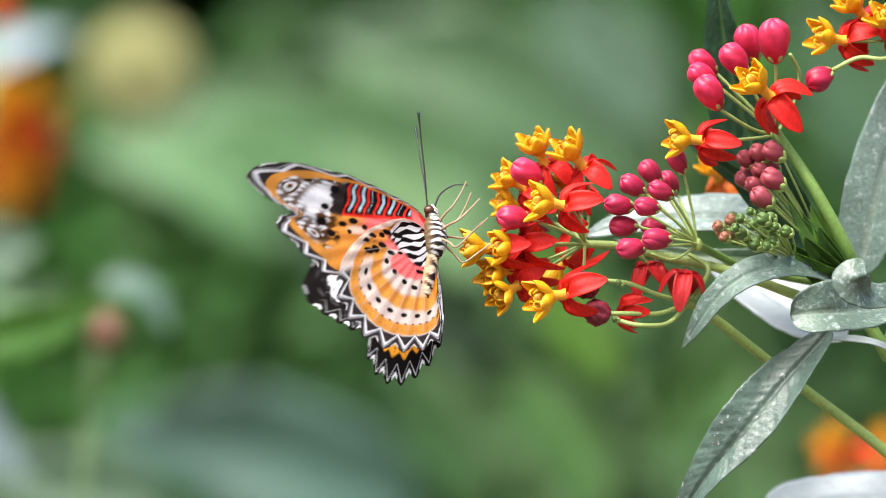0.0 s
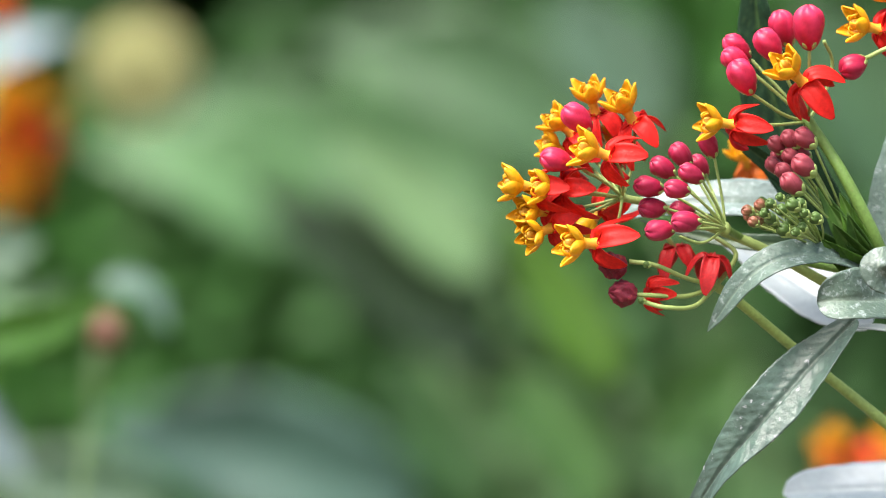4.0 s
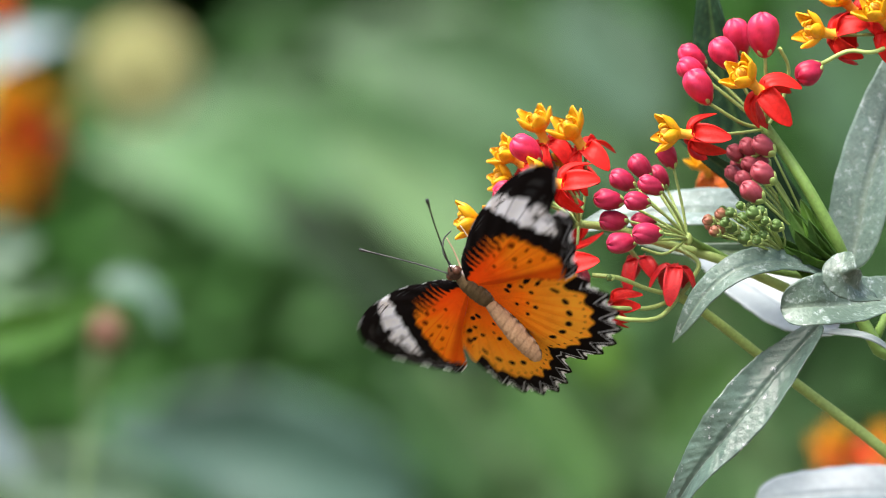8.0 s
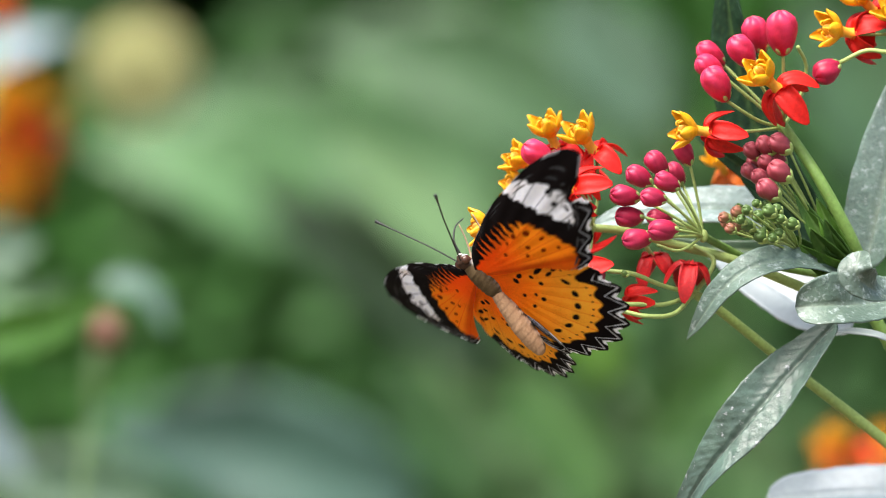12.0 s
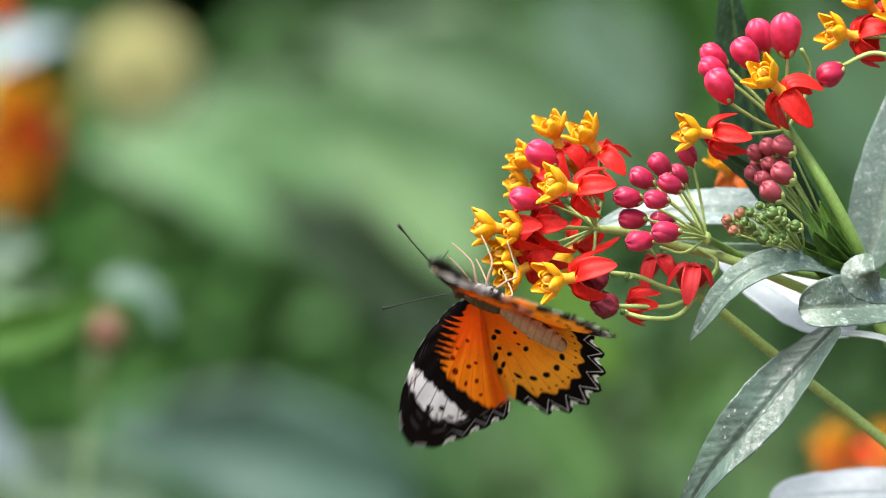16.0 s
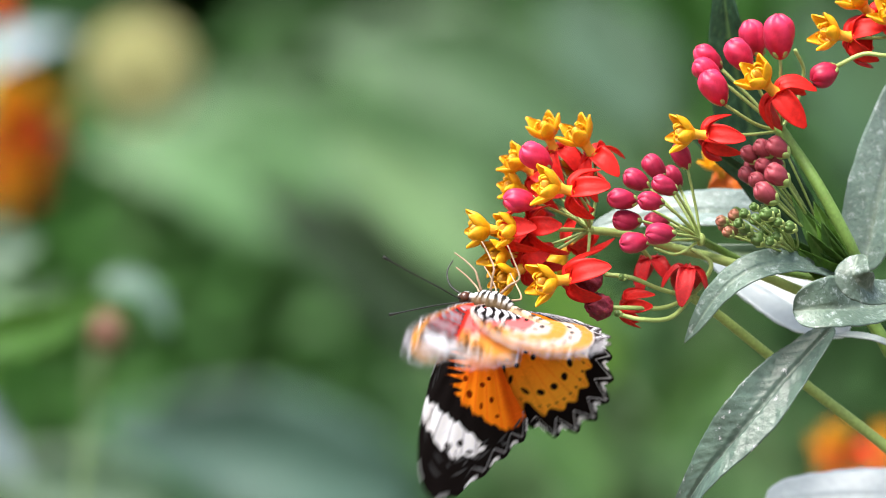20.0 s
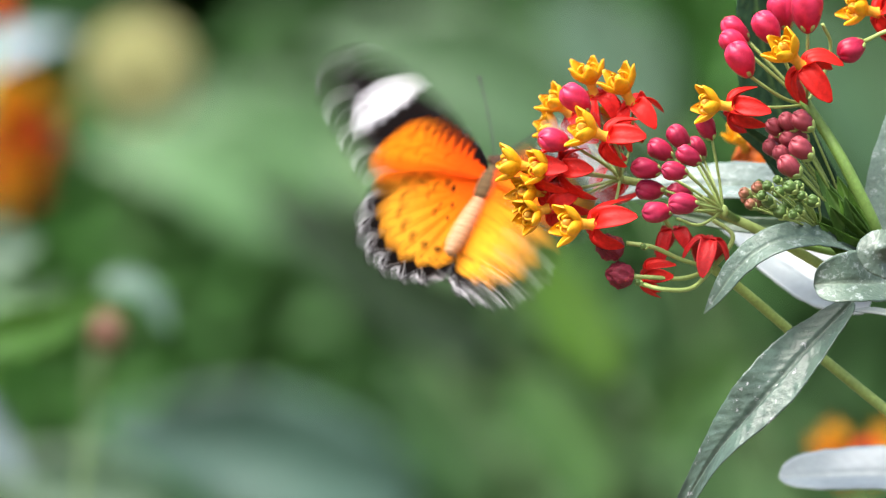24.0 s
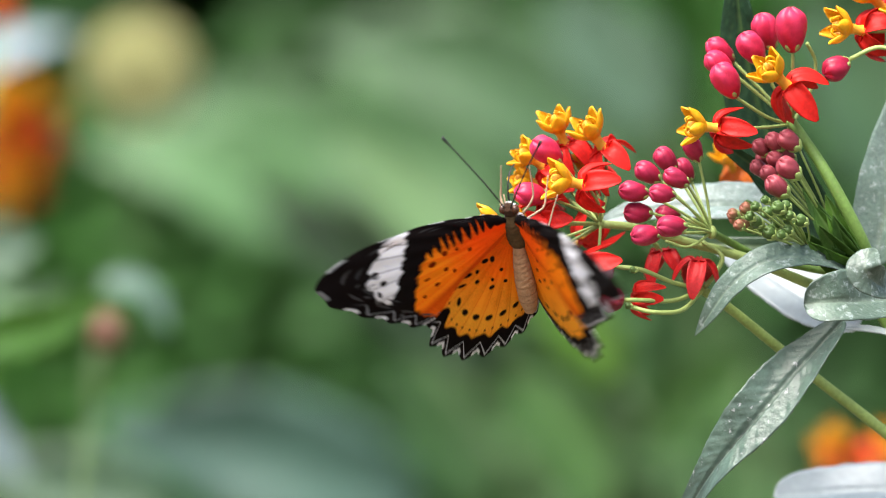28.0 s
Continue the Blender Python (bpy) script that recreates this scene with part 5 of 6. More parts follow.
    # seconds, place right and down, turn, lift of the wings, sweep of the forewings, depth in millimetres
    flight = (
        (0.0, 765, 423, 0.673, -0.193, -0.709, 0.081, 54, -7, -22),
        (0.1, 764, 424, 0.671, -0.198, -0.710, 0.087, 60, -8, -22),
        (0.2, 763, 426, 0.668, -0.201, -0.710, 0.092, 44, -9, -22),
        (0.3, 761, 427, 0.665, -0.206, -0.711, 0.098, 23, -9, -22),
        (0.4, 760, 429, 0.662, -0.209, -0.712, 0.102, 3, -10, -22),
        (0.5, 758, 430, 0.660, -0.214, -0.712, 0.107, -9, -11, -22),
        (0.6, 756, 432, 0.657, -0.218, -0.713, 0.113, -5, -11, -22),
        (0.7, 755, 433, 0.654, -0.222, -0.713, 0.118, 5, -12, -22),
        (0.8, 753, 435, 0.652, -0.226, -0.714, 0.122, 30, -13, -22),
        (0.9, 752, 436, 0.649, -0.231, -0.714, 0.128, 54, -13, -22),
        (1.0, 751, 439, 0.646, -0.235, -0.715, 0.133, 52, -13, -22),
        (1.1, 753, 438, 0.655, -0.216, -0.710, 0.141, 32, -13, -22),
        (1.2, 757, 435, 0.664, -0.198, -0.705, 0.149, 2, -12, -22),
        (1.3, 763, 432, 0.673, -0.179, -0.700, 0.158, -14, -12, -22),
        (1.4, 769, 428, 0.682, -0.159, -0.695, 0.166, 26, -11, -22),
        (1.5, 777, 422, 0.690, -0.140, -0.689, 0.173, 56, -9, -22),
        (1.6, 787, 416, 0.697, -0.121, -0.683, 0.181, 77, -9, -22),
        (1.7, 798, 407, 0.704, -0.101, -0.677, 0.188, 68, -8, -22),
        (1.8, 810, 397, 0.711, -0.081, -0.671, 0.195, 72, -8, -22),
        (1.9, 823, 387, 0.718, -0.061, -0.664, 0.202, 35, -7, -14),
        (2.0, 831, 374, 0.792, -0.055, -0.581, 0.179, 78, -18, -5),
        (2.1, 745, 390, 0.732, 0.144, -0.595, 0.298, 20, -4, 3),
        (2.2, 505, 400, 0.637, 0.380, -0.495, 0.453, -5, -4, 12),
        (2.3, 325, 265, 0.473, 0.526, -0.571, 0.417, 45, -4, 20),
        (2.4, 290, 55, 0.447, 0.548, -0.548, 0.447, 60, -4, 20),
        (2.5, 250, -260, 0.447, 0.548, -0.548, 0.447, 10, -4, 20),
        (2.6, 200, -320, 0.451, 0.550, -0.544, 0.445, 10, -4, 20),
        (2.7, 150, -380, 0.455, 0.553, -0.540, 0.442, 60, -4, 20),
        (2.8, 100, -440, 0.458, 0.555, -0.537, 0.440, 20, -4, 20),
        (2.9, 50, -500, 0.462, 0.558, -0.533, 0.438, -5, -4, 20),
        (3.0, 0, -560, 0.466, 0.560, -0.529, 0.435, 45, -4, 20),
        (3.1, -50, -546, 0.469, 0.562, -0.526, 0.433, 65, -4, 20),
        (3.2, -100, -532, 0.473, 0.565, -0.522, 0.430, 10, -4, 20),
        (3.3, -150, -518, 0.477, 0.567, -0.518, 0.428, 60, -4, 20),
        (3.4, -200, -504, 0.480, 0.569, -0.514, 0.425, 20, -4, 20),
        (3.5, -250, -490, 0.484, 0.572, -0.510, 0.423, -5, -4, 20),
        (3.6, -300, -476, 0.487, 0.574, -0.507, 0.420, 45, -4, 20),
        (3.7, -350, -462, 0.491, 0.576, -0.503, 0.418, 65, -4, 20),
        (3.8, -400, -448, 0.494, 0.578, -0.499, 0.415, 10, -4, 20),
        (3.9, -450, -434, 0.498, 0.581, -0.495, 0.413, 60, -4, 20),
        (4.0, -500, -420, 0.501, 0.583, -0.491, 0.410, 20, -4, 20),
        (4.1, -490, -330, 0.505, 0.585, -0.487, 0.407, -5, -4, 20),
        (4.2, -480, -240, 0.508, 0.587, -0.483, 0.405, 45, -4, 20),
        (4.3, -470, -150, 0.511, 0.589, -0.479, 0.402, 65, -4, 20),
        (4.4, -460, -60, 0.515, 0.591, -0.475, 0.399, 10, -4, 20),
        (4.5, -450, 30, 0.518, 0.593, -0.471, 0.397, 60, -4, 20),
        (4.6, -440, 120, 0.522, 0.595, -0.467, 0.394, 20, -4, 20),
        (4.7, -430, 210, 0.525, 0.597, -0.463, 0.391, -5, -4, 20),
        (4.8, -420, 300, 0.528, 0.599, -0.459, 0.389, 45, -4, 20),
        (4.9, -397, 380, 0.531, 0.601, -0.455, 0.386, 65, -4, 20),
        (5.0, -375, 460, 0.535, 0.603, -0.451, 0.383, 10, -4, 20),
        (5.1, -353, 540, 0.538, 0.605, -0.447, 0.380, 60, -4, 20),
        (5.2, -330, 620, 0.541, 0.607, -0.443, 0.378, 20, -4, 20),
        (5.3, -150, 640, 0.544, 0.609, -0.439, 0.375, -5, -4, 20),
        (5.4, 330, 660, 0.548, 0.611, -0.434, 0.372, 45, -4, 20),
        (5.5, 681, 540, 0.548, 0.611, -0.434, 0.372, 43, -5, 20),
        (5.6, 784, 507, 0.667, 0.553, -0.417, 0.274, 48, -6, 20),
        (5.7, 834, 423, 0.581, 0.516, -0.478, 0.409, 37, 0, 20),
        (5.8, 833, 388, 0.664, 0.326, -0.580, 0.341, 12, -2, 20),
        (5.9, 831, 436, 0.675, 0.140, -0.707, 0.157, 81, 1, 20),
        (6.0, 954, 485, 0.709, 0.079, -0.584, 0.388, 69, -7, 20),
        (6.1, 1000, 606, 0.692, 0.287, -0.558, 0.357, 20, -3, 20),
        (6.2, 830, 613, 0.658, 0.355, -0.590, 0.304, -4, -10, 20),
        (6.3, 710, 420, 0.703, 0.324, -0.578, 0.258, 6, -7, 20),
        (6.4, 713, 353, 0.662, 0.428, -0.453, 0.416, 61, 6, 20),
        (6.5, 839, 260, 0.580, 0.522, -0.473, 0.408, 42, 0, 20),
        (6.6, 855, 283, 0.610, 0.449, -0.526, 0.386, 37, -1, 20),
        (6.7, 876, 368, 0.717, 0.112, -0.655, 0.209, 63, -4, 4),
        (6.8, 893, 417, 0.532, 0.373, -0.686, 0.328, 55, -3, -12),
        (6.9, 915, 469, 0.426, 0.241, -0.805, 0.335, 23, -6, -28),
        (7.0, 905, 465, 0.244, 0.295, -0.865, 0.325, 9, 2, -28),
        (7.1, 892, 473, 0.253, 0.266, -0.880, 0.301, 28, 2, -28),
        (7.2, 878, 483, 0.263, 0.238, -0.894, 0.276, 58, 1, -28),
        (7.3, 864, 493, 0.268, 0.227, -0.895, 0.277, 24, 0, -28),
        (7.4, 850, 502, 0.272, 0.217, -0.896, 0.277, -14, 0, -28),
        (7.5, 836, 511, 0.277, 0.206, -0.896, 0.278, -14, 0, -28),
        (7.6, 838, 512, 0.282, 0.195, -0.897, 0.279, 18, 0, -28),
        (7.7, 839, 512, 0.287, 0.185, -0.898, 0.279, 66, -1, -28),
        (7.8, 841, 513, 0.292, 0.174, -0.898, 0.280, 66, -1, -28),
        (7.9, 843, 514, 0.297, 0.164, -0.899, 0.279, 32, -2, -28),
        (8.0, 844, 514, 0.302, 0.154, -0.898, 0.279, 1, -3, -28),
        (8.1, 854, 512, 0.295, 0.154, -0.901, 0.278, -14, -3, -28),
        (8.2, 864, 510, 0.290, 0.153, -0.903, 0.278, -14, -2, -28),
        (8.3, 873, 508, 0.284, 0.153, -0.905, 0.277, -14, -2, -28),
        (8.4, 883, 506, 0.279, 0.152, -0.907, 0.276, -14, -2, -28),
        (8.5, 893, 503, 0.273, 0.151, -0.909, 0.276, 18, -3, -28),
        (8.6, 889, 509, 0.267, 0.151, -0.911, 0.275, 46, -3, -28),
        (8.7, 886, 515, 0.262, 0.150, -0.913, 0.274, 74, -3, -28),
        (8.8, 882, 520, 0.256, 0.150, -0.915, 0.273, 66, -2, -28),
        (8.9, 878, 526, 0.250, 0.151, -0.917, 0.273, 32, -2, -28),
        (9.0, 875, 532, 0.245, 0.150, -0.918, 0.272, 10, -3, -28),
        (9.1, 868, 534, 0.235, 0.159, -0.920, 0.271, -14, -3, -28),
        (9.2, 860, 535, 0.225, 0.168, -0.921, 0.269, -14, -3, -28),
        (9.3, 854, 538, 0.215, 0.177, -0.922, 0.268, -14, -2, -28),
        (9.4, 847, 539, 0.205, 0.186, -0.923, 0.267, -14, -2, -28),
        (9.5, 840, 541, 0.195, 0.195, -0.924, 0.266, -14, -2, -28),
        (9.6, 846, 537, 0.185, 0.204, -0.924, 0.265, -14, -2, -28),
        (9.7, 853, 533, 0.176, 0.213, -0.924, 0.264, -14, -2, -28),
        (9.8, 860, 528, 0.166, 0.222, -0.924, 0.264, -14, -1, -28),
        (9.9, 867, 525, 0.156, 0.231, -0.924, 0.264, 18, -1, -28),
        (10.0, 874, 520, 0.148, 0.231, -0.931, 0.240, 35, -1, -28),
        (10.1, 877, 520, 0.158, 0.239, -0.923, 0.258, 58, -1, -28),
        (10.2, 882, 520, 0.170, 0.238, -0.923, 0.251, 74, 0, -28),
        (10.3, 886, 520, 0.183, 0.236, -0.922, 0.246, 74, -1, -28),
        (10.4, 890, 519, 0.195, 0.235, -0.922, 0.240, 66, -1, -28),
        (10.5, 894, 519, 0.208, 0.234, -0.920, 0.235, 32, -1, -28),
        (10.6, 888, 522, 0.220, 0.232, -0.919, 0.229, 18, -1, -28),
        (10.7, 881, 525, 0.233, 0.231, -0.918, 0.224, -14, -1, -28),
        (10.8, 876, 528, 0.246, 0.230, -0.916, 0.219, -14, -1, -28),
        (10.9, 869, 530, 0.258, 0.228, -0.914, 0.215, -14, -1, -28),
        (11.0, 863, 533, 0.271, 0.226, -0.912, 0.210, -18, -1, -28),
        (11.1, 859, 529, 0.278, 0.219, -0.911, 0.214, -14, -1, -28),
        (11.2, 855, 524, 0.284, 0.212, -0.909, 0.218, 18, -1, -28),
        (11.3, 852, 520, 0.289, 0.206, -0.908, 0.222, 32, -2, -28),
        (11.4, 848, 515, 0.296, 0.199, -0.907, 0.226, 66, -1, -28),
        (11.5, 844, 511, 0.301, 0.192, -0.905, 0.229, 66, -2, -28),
        (11.6, 847, 508, 0.307, 0.185, -0.904, 0.232, 32, -2, -28),
        (11.7, 850, 505, 0.313, 0.178, -0.903, 0.236, 18, -2, -28),
        (11.8, 853, 502, 0.319, 0.171, -0.901, 0.239, -14, -2, -28),
        (11.9, 856, 499, 0.325, 0.164, -0.899, 0.242, -14, -2, -28),
        (12.0, 858, 496, 0.332, 0.157, -0.897, 0.246, -7, -3, -28),
        (12.1, 860, 498, 0.327, 0.151, -0.900, 0.247, 0, -3, -28),
        (12.2, 862, 500, 0.323, 0.146, -0.902, 0.248, 18, -3, -28),
        (12.3, 864, 502, 0.320, 0.141, -0.903, 0.249, 46, -2, -28),
        (12.4, 867, 504, 0.315, 0.135, -0.905, 0.250, 58, -2, -28),
        (12.5, 870, 505, 0.311, 0.130, -0.907, 0.252, 74, -2, -28),
        (12.6, 869, 505, 0.308, 0.124, -0.909, 0.253, 66, -2, -28),
        (12.7, 868, 506, 0.304, 0.119, -0.911, 0.254, 46, -2, -28),
        (12.8, 868, 506, 0.300, 0.114, -0.912, 0.255, 18, -2, -28),
        (12.9, 867, 507, 0.296, 0.108, -0.914, 0.257, 0, -2, -28),
        (13.0, 866, 508, 0.292, 0.103, -0.915, 0.258, -14, -2, -28),
        (13.1, 866, 508, 0.288, 0.097, -0.917, 0.259, -14, -2, -28),
        (13.2, 865, 509, 0.283, 0.092, -0.918, 0.260, -14, -2, -28),
        (13.3, 864, 510, 0.280, 0.086, -0.919, 0.262, -14, -1, -28),
        (13.4, 863, 512, 0.276, 0.081, -0.921, 0.263, 0, -1, -28),
        (13.5, 861, 514, 0.272, 0.075, -0.922, 0.264, 8, -2, -28),
        (13.6, 860, 516, 0.268, 0.070, -0.924, 0.265, 24, -2, -28),
        (13.7, 859, 518, 0.263, 0.066, -0.925, 0.267, 46, -2, -28),
        (13.8, 859, 520, 0.260, 0.060, -0.926, 0.268, 58, -2, -28),
        (13.9, 858, 522, 0.256, 0.055, -0.927, 0.269, 74, -2, -28),
        (14.0, 858, 522, 0.252, 0.049, -0.928, 0.270, 66, -2, -28),
        (14.1, 858, 522, 0.248, 0.044, -0.929, 0.271, 32, -2, -28),
        (14.2, 859, 523, 0.243, 0.038, -0.930, 0.272, 18, -1, -28),
        (14.3, 859, 524, 0.239, 0.033, -0.931, 0.274, 0, -1, -28),
        (14.4, 860, 524, 0.235, 0.027, -0.932, 0.275, -14, -1, -28),
        (14.5, 860, 525, 0.231, 0.022, -0.933, 0.276, -14, -1, -28),
        (14.6, 859, 525, 0.227, 0.016, -0.933, 0.278, -14, -1, -28),
        (14.7, 857, 525, 0.222, 0.011, -0.934, 0.279, -14, -1, -28),
        (14.8, 856, 526, 0.218, 0.006, -0.935, 0.280, -14, -1, -28),
        (14.9, 855, 527, 0.214, -0.000, -0.936, 0.281, -14, -1, -28),
        (15.0, 854, 527, 0.210, -0.005, -0.936, 0.282, -13, -2, -28),
        (15.1, 855, 527, 0.209, -0.005, -0.937, 0.279, 0, -1, -28),
        (15.2, 855, 527, 0.206, -0.004, -0.939, 0.276, 8, -2, -28),
        (15.3, 857, 527, 0.205, -0.004, -0.940, 0.273, 18, -2, -28),
        (15.4, 857, 527, 0.203, -0.003, -0.942, 0.269, 40, -3, -28),
        (15.5, 858, 527, 0.201, -0.003, -0.943, 0.266, 58, -3, -28),
        (15.6, 858, 527, 0.199, -0.002, -0.944, 0.263, 74, -4, -28),
        (15.7, 860, 529, 0.197, -0.001, -0.945, 0.259, 74, -3, -28),
        (15.8, 860, 530, 0.195, -0.001, -0.947, 0.256, 58, -4, -28),
        (15.9, 861, 530, 0.193, 0.000, -0.948, 0.252, 46, -4, -28),
        (16.0, 861, 532, 0.191, 0.001, -0.949, 0.249, 28, -5, -28),
        (16.1, 860, 534, 0.187, 0.003, -0.950, 0.251, 18, -4, -28),
        (16.2, 858, 537, 0.184, 0.005, -0.950, 0.252, 8, -4, -28),
        (16.3, 858, 539, 0.181, 0.007, -0.950, 0.254, -14, -4, -28),
        (16.4, 857, 542, 0.178, 0.009, -0.950, 0.256, -14, -3, -28),
        (16.5, 855, 544, 0.173, 0.011, -0.951, 0.258, -14, -3, -28),
        (16.6, 856, 544, 0.170, 0.014, -0.951, 0.258, -14, -2, -28),
        (16.7, 857, 544, 0.167, 0.015, -0.951, 0.260, -14, -2, -28),
        (16.8, 857, 543, 0.164, 0.018, -0.951, 0.262, -14, -1, -28),
        (16.9, 858, 543, 0.160, 0.020, -0.951, 0.263, -14, -1, -28),
        (17.0, 859, 544, 0.157, 0.021, -0.951, 0.264, -5, -1, -28),
        (17.1, 861, 542, 0.159, 0.018, -0.951, 0.266, 8, -1, -28),
        (17.2, 863, 540, 0.160, 0.015, -0.950, 0.267, 24, 0, -28),
        (17.3, 865, 538, 0.162, 0.012, -0.950, 0.268, 46, 0, -28),
        (17.4, 866, 535, 0.163, 0.009, -0.949, 0.269, 58, 0, -28),
        (17.5, 868, 534, 0.164, 0.005, -0.949, 0.271, 74, 0, -28),
        (17.6, 869, 534, 0.166, 0.002, -0.948, 0.271, 58, 0, -28),
        (17.7, 869, 535, 0.167, -0.001, -0.948, 0.272, 46, -1, -28),
        (17.8, 869, 536, 0.169, -0.004, -0.947, 0.274, 24, -1, -28),
        (17.9, 870, 537, 0.171, -0.007, -0.946, 0.274, 8, -1, -28),
        (18.0, 870, 537, 0.172, -0.010, -0.946, 0.276, -11, 0, -28),
        (18.1, 870, 538, 0.167, -0.011, -0.949, 0.267, -14, -1, -28),
        (18.2, 871, 539, 0.162, -0.012, -0.952, 0.259, -14, -1, -28),
        (18.3, 871, 541, 0.156, -0.012, -0.955, 0.252, -14, -1, -28),
        (18.4, 872, 542, 0.151, -0.012, -0.958, 0.243, -14, -1, -28),
        (18.5, 872, 543, 0.145, -0.012, -0.961, 0.235, -14, -1, -28),
        (18.6, 875, 543, 0.140, -0.012, -0.964, 0.226, 8, -2, -28),
        (18.7, 877, 543, 0.135, -0.012, -0.967, 0.217, 18, -2, -28),
        (18.8, 880, 543, 0.129, -0.012, -0.969, 0.209, 32, -2, -28),
        (18.9, 883, 543, 0.124, -0.012, -0.972, 0.200, 58, -2, -28),
        (19.0, 885, 543, 0.118, -0.012, -0.974, 0.192, 58, -2, -28),
        (19.1, 884, 543, 0.122, -0.018, -0.972, 0.198, 58, -3, -28),
        (19.2, 884, 543, 0.127, -0.023, -0.971, 0.203, 32, -3, -28),
        (19.3, 883, 543, 0.131, -0.029, -0.969, 0.209, 18, -4, -28),
        (19.4, 883, 543, 0.135, -0.035, -0.967, 0.215, 0, -4, -28),
        (19.5, 882, 544, 0.139, -0.041, -0.965, 0.220, -14, -5, -28),
        (19.6, 880, 543, 0.143, -0.046, -0.963, 0.225, -14, -5, -28),
        (19.7, 878, 543, 0.147, -0.053, -0.961, 0.230, 0, -5, -28),
        (19.8, 876, 543, 0.150, -0.058, -0.958, 0.236, 8, -7, -28),
        (19.9, 874, 543, 0.154, -0.064, -0.956, 0.241, 24, -7, -28),
        (20.0, 872, 542, 0.158, -0.070, -0.954, 0.245, 51, -8, -28),
        (20.1, 871, 544, 0.152, -0.071, -0.954, 0.249, 74, -6, -28),
        (20.2, 872, 546, 0.145, -0.072, -0.954, 0.252, 46, -6, -28),
        (20.3, 872, 548, 0.139, -0.073, -0.954, 0.255, 24, -5, -28),
        (20.4, 872, 550, 0.133, -0.074, -0.954, 0.259, 8, -4, -28),
        (20.5, 872, 552, 0.127, -0.074, -0.954, 0.262, -14, -4, -28),
        (20.6, 874, 556, 0.121, -0.076, -0.953, 0.266, -14, -2, -28),
        (20.7, 875, 559, 0.116, -0.077, -0.953, 0.269, 8, -2, -28),
        (20.8, 877, 562, 0.109, -0.077, -0.953, 0.273, 32, -1, -28),
        (20.9, 877, 566, 0.103, -0.078, -0.952, 0.276, 46, 0, -28),
        (21.0, 879, 569, 0.097, -0.078, -0.952, 0.279, 15, 0, -28),
        (21.1, 884, 571, 0.094, -0.098, -0.953, 0.269, 8, -1, -28),
        (21.2, 889, 573, 0.089, -0.117, -0.954, 0.260, -14, -2, -28),
        (21.3, 894, 576, 0.085, -0.136, -0.955, 0.250, 0, -3, -28),
        (21.4, 899, 578, 0.080, -0.156, -0.955, 0.241, 46, -5, -28),
        (21.5, 905, 581, 0.077, -0.175, -0.954, 0.231, 34, -6, -28),
        (21.6, 905, 581, 0.077, -0.175, -0.954, 0.231, 40, -6, -28),
        (21.7, 905, 581, 0.077, -0.175, -0.954, 0.231, 18, -6, -28),
        (21.8, 905, 581, 0.077, -0.175, -0.954, 0.231, 0, -6, -28),
        (21.9, 905, 581, 0.077, -0.175, -0.954, 0.231, -14, -6, -28),
        (22.0, 905, 581, 0.077, -0.175, -0.954, 0.231, -14, -6, -28),
        (22.1, 905, 581, 0.077, -0.175, -0.954, 0.231, 0, -6, -28),
        (22.2, 905, 581, 0.077, -0.175, -0.954, 0.231, 18, -6, -28),
        (22.3, 905, 581, 0.077, -0.175, -0.954, 0.231, 32, -6, -28),
        (22.4, 905, 581, 0.077, -0.175, -0.954, 0.231, 58, -6, -28),
        (22.5, 905, 581, 0.077, -0.175, -0.954, 0.231, 74, -6, -28),
        (22.6, 905, 581, 0.077, -0.175, -0.954, 0.231, 46, -6, -28),
        (22.7, 905, 581, 0.077, -0.175, -0.954, 0.231, 18, -6, -28),
        (22.8, 905, 581, 0.077, -0.175, -0.954, 0.231, 0, -6, -28),
        (22.9, 863, 593, 0.163, -0.050, -0.946, 0.277, 15, -3, -28),
        (23.0, 826, 601, 0.248, 0.072, -0.911, 0.321, 65, -4, -18),
        (23.1, 807, 601, 0.302, 0.196, -0.855, 0.373, 25, -4, -8),
        (23.2, 800, 589, 0.348, 0.315, -0.779, 0.417, 0, -4, 2),
        (23.3, 804, 566, 0.385, 0.426, -0.684, 0.450, 50, -4, 12),
        (23.4, 818, 533, 0.414, 0.527, -0.573, 0.472, 70, -4, 22),
        (23.5, 837, 496, 0.432, 0.616, -0.448, 0.483, 37, 7, 22),
        (23.6, 807, 575, 0.745, 0.252, -0.506, 0.354, -4, -10, 22),
        (23.7, 726, 561, 0.693, 0.354, -0.572, 0.258, 8, -10, 22),
        (23.8, 756, 491, 0.718, 0.440, -0.464, 0.275, 54, -2, 22),
        (23.9, 844, 339, 0.717, 0.442, -0.462, 0.278, 41, -3, 22),
        (24.0, 861, 329, 0.737, 0.390, -0.359, 0.419, 39, -2, 22),
        (24.1, 933, 486, 0.603, 0.503, -0.459, 0.416, 52, 5, 22),
        (24.2, 928, 578, 0.747, 0.221, -0.560, 0.283, 11, -10, 22),
        (24.3, 897, 501, 0.692, 0.464, -0.501, 0.233, 66, -7, 22),
        (24.4, 804, 428, 0.690, 0.434, -0.487, 0.314, 53, 1, 22),
        (24.5, 766, 414, 0.823, 0.074, -0.522, 0.211, 8, -11, 22),
        (24.6, 873, 354, 0.689, 0.358, -0.554, 0.298, 65, 0, 22),
        (24.7, 894, 503, 0.711, 0.133, -0.685, 0.088, 97, -6, 22),
        (24.8, 821, 662, 0.813, 0.080, -0.533, 0.218, 19, -12, 22),
        (24.9, 739, 606, 0.729, 0.397, -0.525, 0.187, 77, -8, 22),
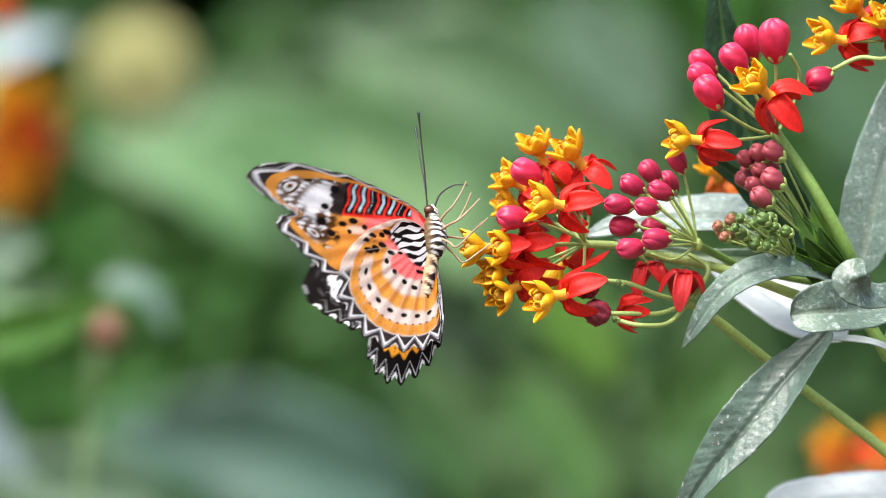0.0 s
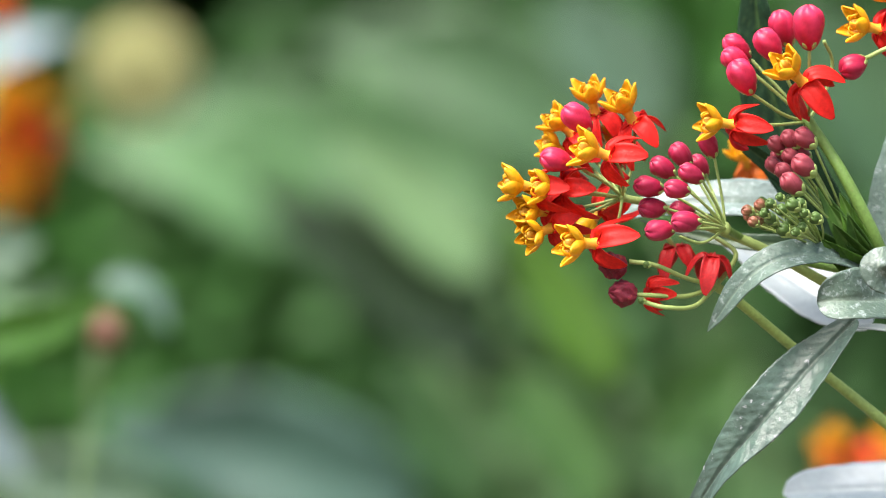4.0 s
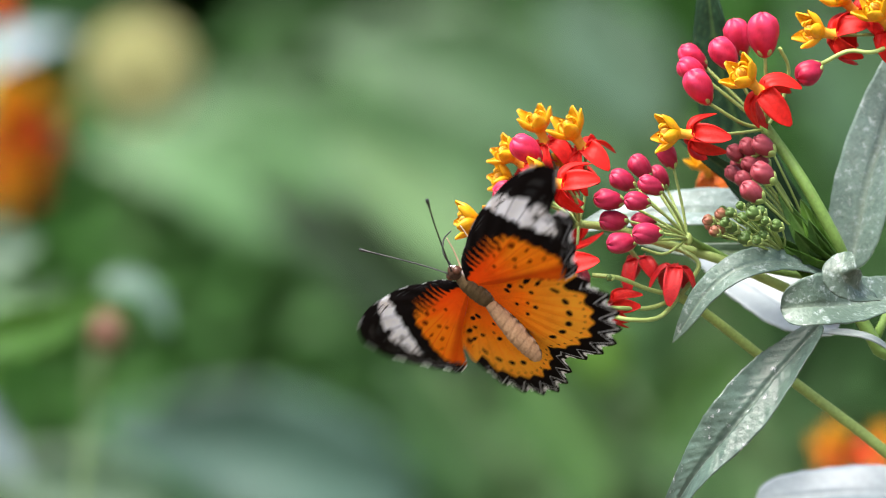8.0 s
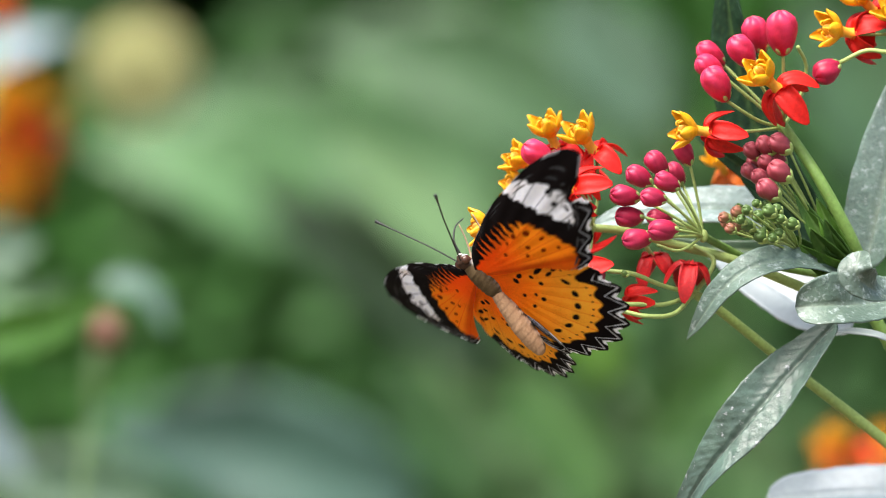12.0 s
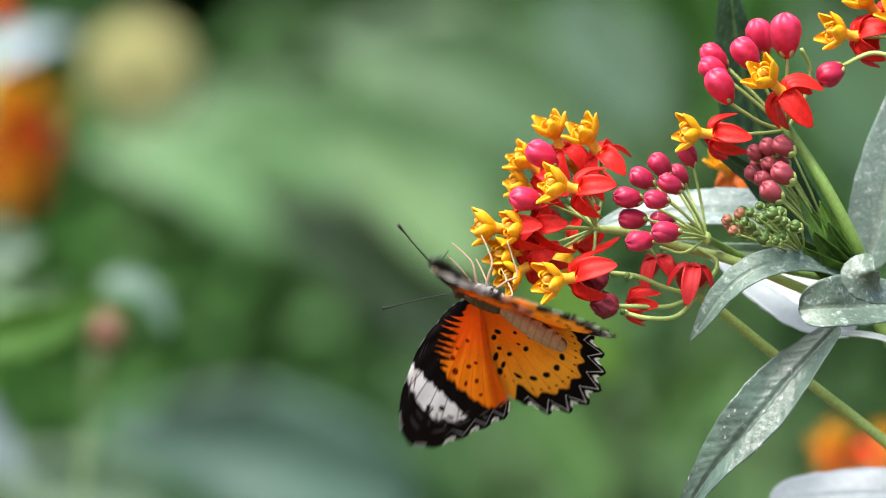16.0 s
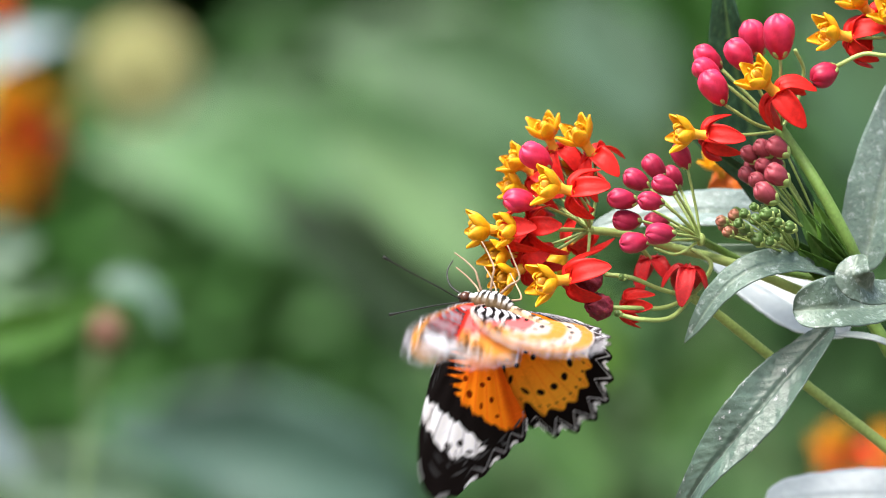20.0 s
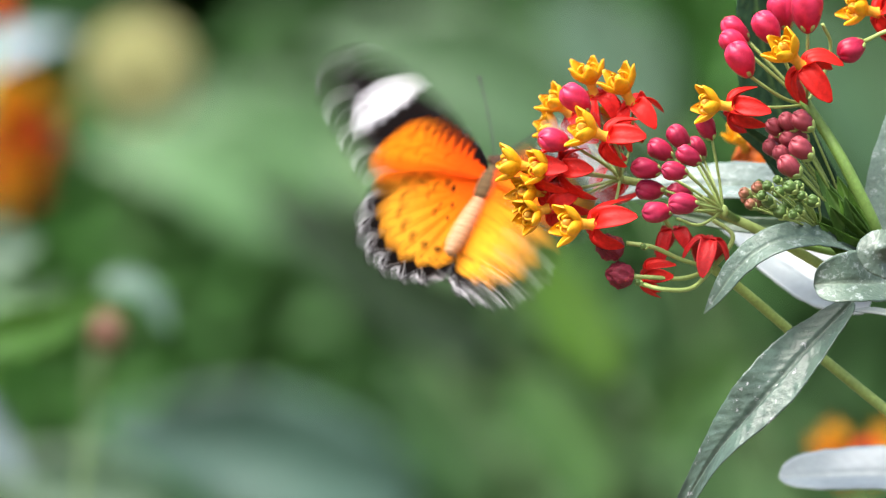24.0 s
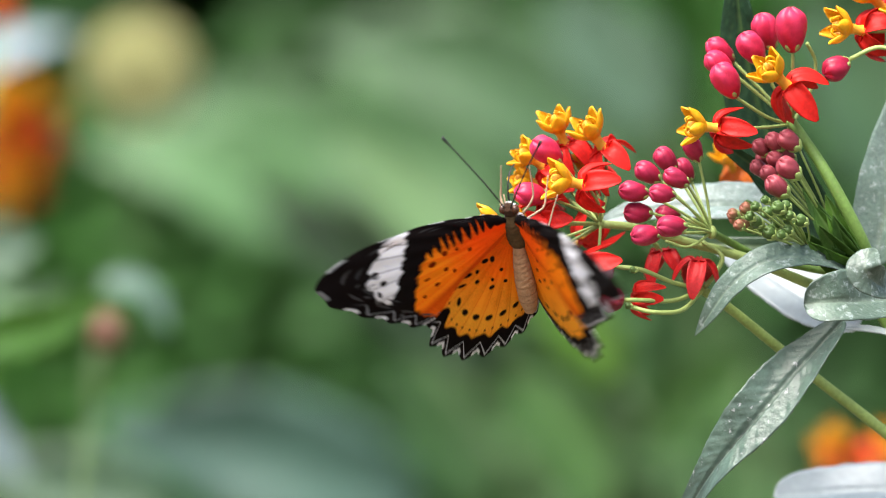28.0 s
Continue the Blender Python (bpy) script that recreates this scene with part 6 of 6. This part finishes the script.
        (25.0, 800, 495, 0.771, 0.252, -0.508, 0.289, 57, 6, 22),
        (25.1, 863, 452, 0.749, 0.323, -0.515, 0.264, 53, 1, 22),
        (25.2, 880, 493, 0.645, 0.478, -0.511, 0.308, 59, 2, 22),
        (25.3, 876, 462, 0.730, 0.245, -0.609, 0.192, 11, -11, 22),
        (25.4, 895, 366, 0.528, 0.526, -0.596, 0.298, 63, -9, 22),
        (25.5, 921, 284, 0.625, 0.498, -0.442, 0.408, 56, 2, 12),
        (25.6, 896, 254, 0.595, 0.287, -0.632, 0.406, 14, -4, 2),
        (25.7, 909, 288, 0.675, 0.338, -0.610, 0.241, 83, -4, -8),
        (25.8, 955, 294, 0.687, 0.315, -0.616, 0.221, 83, -4, -18),
        (25.9, 947, 341, 0.624, 0.334, -0.645, 0.288, 83, -3, -28),
        (26.0, 938, 322, 0.507, 0.427, -0.722, 0.199, 62, -5, -28),
        (26.1, 929, 377, 0.543, 0.402, -0.615, 0.406, 43, -9, -28),
        (26.2, 933, 419, 0.540, 0.394, -0.661, 0.341, 85, -10, -28),
        (26.3, 921, 397, 0.545, 0.409, -0.662, 0.312, 38, -11, -28),
        (26.4, 909, 445, 0.496, 0.355, -0.669, 0.424, 43, -12, -28),
        (26.5, 900, 458, 0.524, 0.399, -0.691, 0.299, 10, -3, -28),
        (26.6, 893, 440, 0.474, 0.486, -0.714, 0.172, -6, 11, -28),
        (26.7, 885, 450, 0.464, 0.485, -0.720, 0.178, 5, 10, -28),
        (26.8, 878, 460, 0.455, 0.483, -0.725, 0.183, 7, 9, -28),
        (26.9, 881, 445, 0.411, 0.485, -0.751, 0.178, 32, 5, -28),
        (27.0, 884, 430, 0.366, 0.486, -0.775, 0.173, 58, 0, -28),
        (27.1, 888, 422, 0.395, 0.466, -0.771, 0.178, 45, 0, -28),
        (27.2, 891, 412, 0.423, 0.446, -0.767, 0.184, 25, 0, -28),
        (27.3, 894, 402, 0.450, 0.426, -0.761, 0.190, 8, -2, -28),
        (27.4, 897, 393, 0.477, 0.406, -0.754, 0.197, -5, -2, -28),
        (27.5, 900, 398, 0.493, 0.394, -0.745, 0.217, -1, -7, -28),
        (27.6, 907, 400, 0.484, 0.418, -0.733, 0.232, 4, -6, -28),
        (27.7, 913, 401, 0.476, 0.442, -0.720, 0.245, 12, -4, -28),
        (27.8, 920, 403, 0.468, 0.465, -0.706, 0.257, 27, -3, -28),
        (27.9, 917, 406, 0.413, 0.490, -0.727, 0.247, 50, -3, -28),
        (28.0, 913, 409, 0.356, 0.510, -0.745, 0.239, 47, -3, -28),
    )
    walk(butterfly, [(t, Matrix.LocRotScale(W(x, y, mm * 0.001), Quaternion((a, b, c, d)), None)) for t, x, y, a, b, c, d, lift, sweep, mm in flight])
    # in flight the wings beat fast: they pass through each lift, up and down in turn
    beats = []
    brisk = {0.9: 8, 1.0: 10, 8.0: 6, 9.0: 5, 10.0: 6, 20.0: 8, 21.0: 9, 27.9: 6}
    for n, r in enumerate(flight):
        quick = 55 if 1.75 < r[0] < 2.6 else 66 if 23.3 < r[0] < 25.2 else 26 if 2.5 < r[0] < 7.05 or 22.85 < r[0] < 26.3 else brisk.get(r[0], 0)
        if quick and 0 < n < len(flight) - 1 and flight[n + 1][0] - r[0] > 0.07 and r[0] - flight[n - 1][0] > 0.07:
            up = quick if n % 2 else -quick
            beats += [(r[0] + dt, min(88, r[7] + turn), r[8]) for dt, turn in ((-0.03, -up), (0, 0), (0.03, up))]
        else:
            beats.append((r[0], r[7], r[8]))
    for side, fore, hind in ((1, left_fore, left_hind), (-1, right_fore, right_hind)):
        walk(fore, [(t, pose(FORE_ROOT[0], side * FORE_ROOT[1], 0, side * lift, 0, 0) @ pose(0, 0, 0, 0, 0, -side * sweep)) for t, lift, sweep in beats])
        walk(hind, [(t, pose(HIND_ROOT[0], side * HIND_ROOT[1], 0, side * (lift - 3.5), 0, 0) @ pose(0, 0, 0, 0, 0, -side * (0.8 + 2.5 * min(1, max(0, (lift - 30) / 25))))) for t, lift, sweep in beats])
    # seconds, then nod and turn of the left antenna and of the right one
    feel = (
        (0.0, -8, -29, 0, 15), (1.0, 1, -36, 1, 20), (2.2, 0, 0, 0, 0), (7.0, 0, 0, 0, 0), (8.0, -3, 0, 0, -10), (9.0, 0, 2, -3, -12), (10.0, 9, 5, 8, -4), (11.0, -1, 8, -2, -17),
        (12.0, 3, -3, -5, -10), (15.0, -5, 5, 8, -1), (16.0, -5, 12, 8, -8), (17.0, -6, 4, 6, -2), (18.0, -8, 13, 4, 1), (19.0, -16, -5, 18, 4), (20.0, -3, 3, -6, -6),
        (21.0, 2, 5, 4, -10), (23.0, 0, 0, 0, 0), (26.0, 3, -3, 2, 2), (27.0, 6, -6, 3, 3), (28.0, 5, -5, 2, 3))
    for n, (antenna, side) in enumerate(zip(ANTENNAE, (1, -1))):
        walk(antenna, [(r[0], pose(56 * S, side * 5 * S, 7 * S, 0, r[1 + 2 * n], r[2 + 2 * n])) for r in feel])


motions()
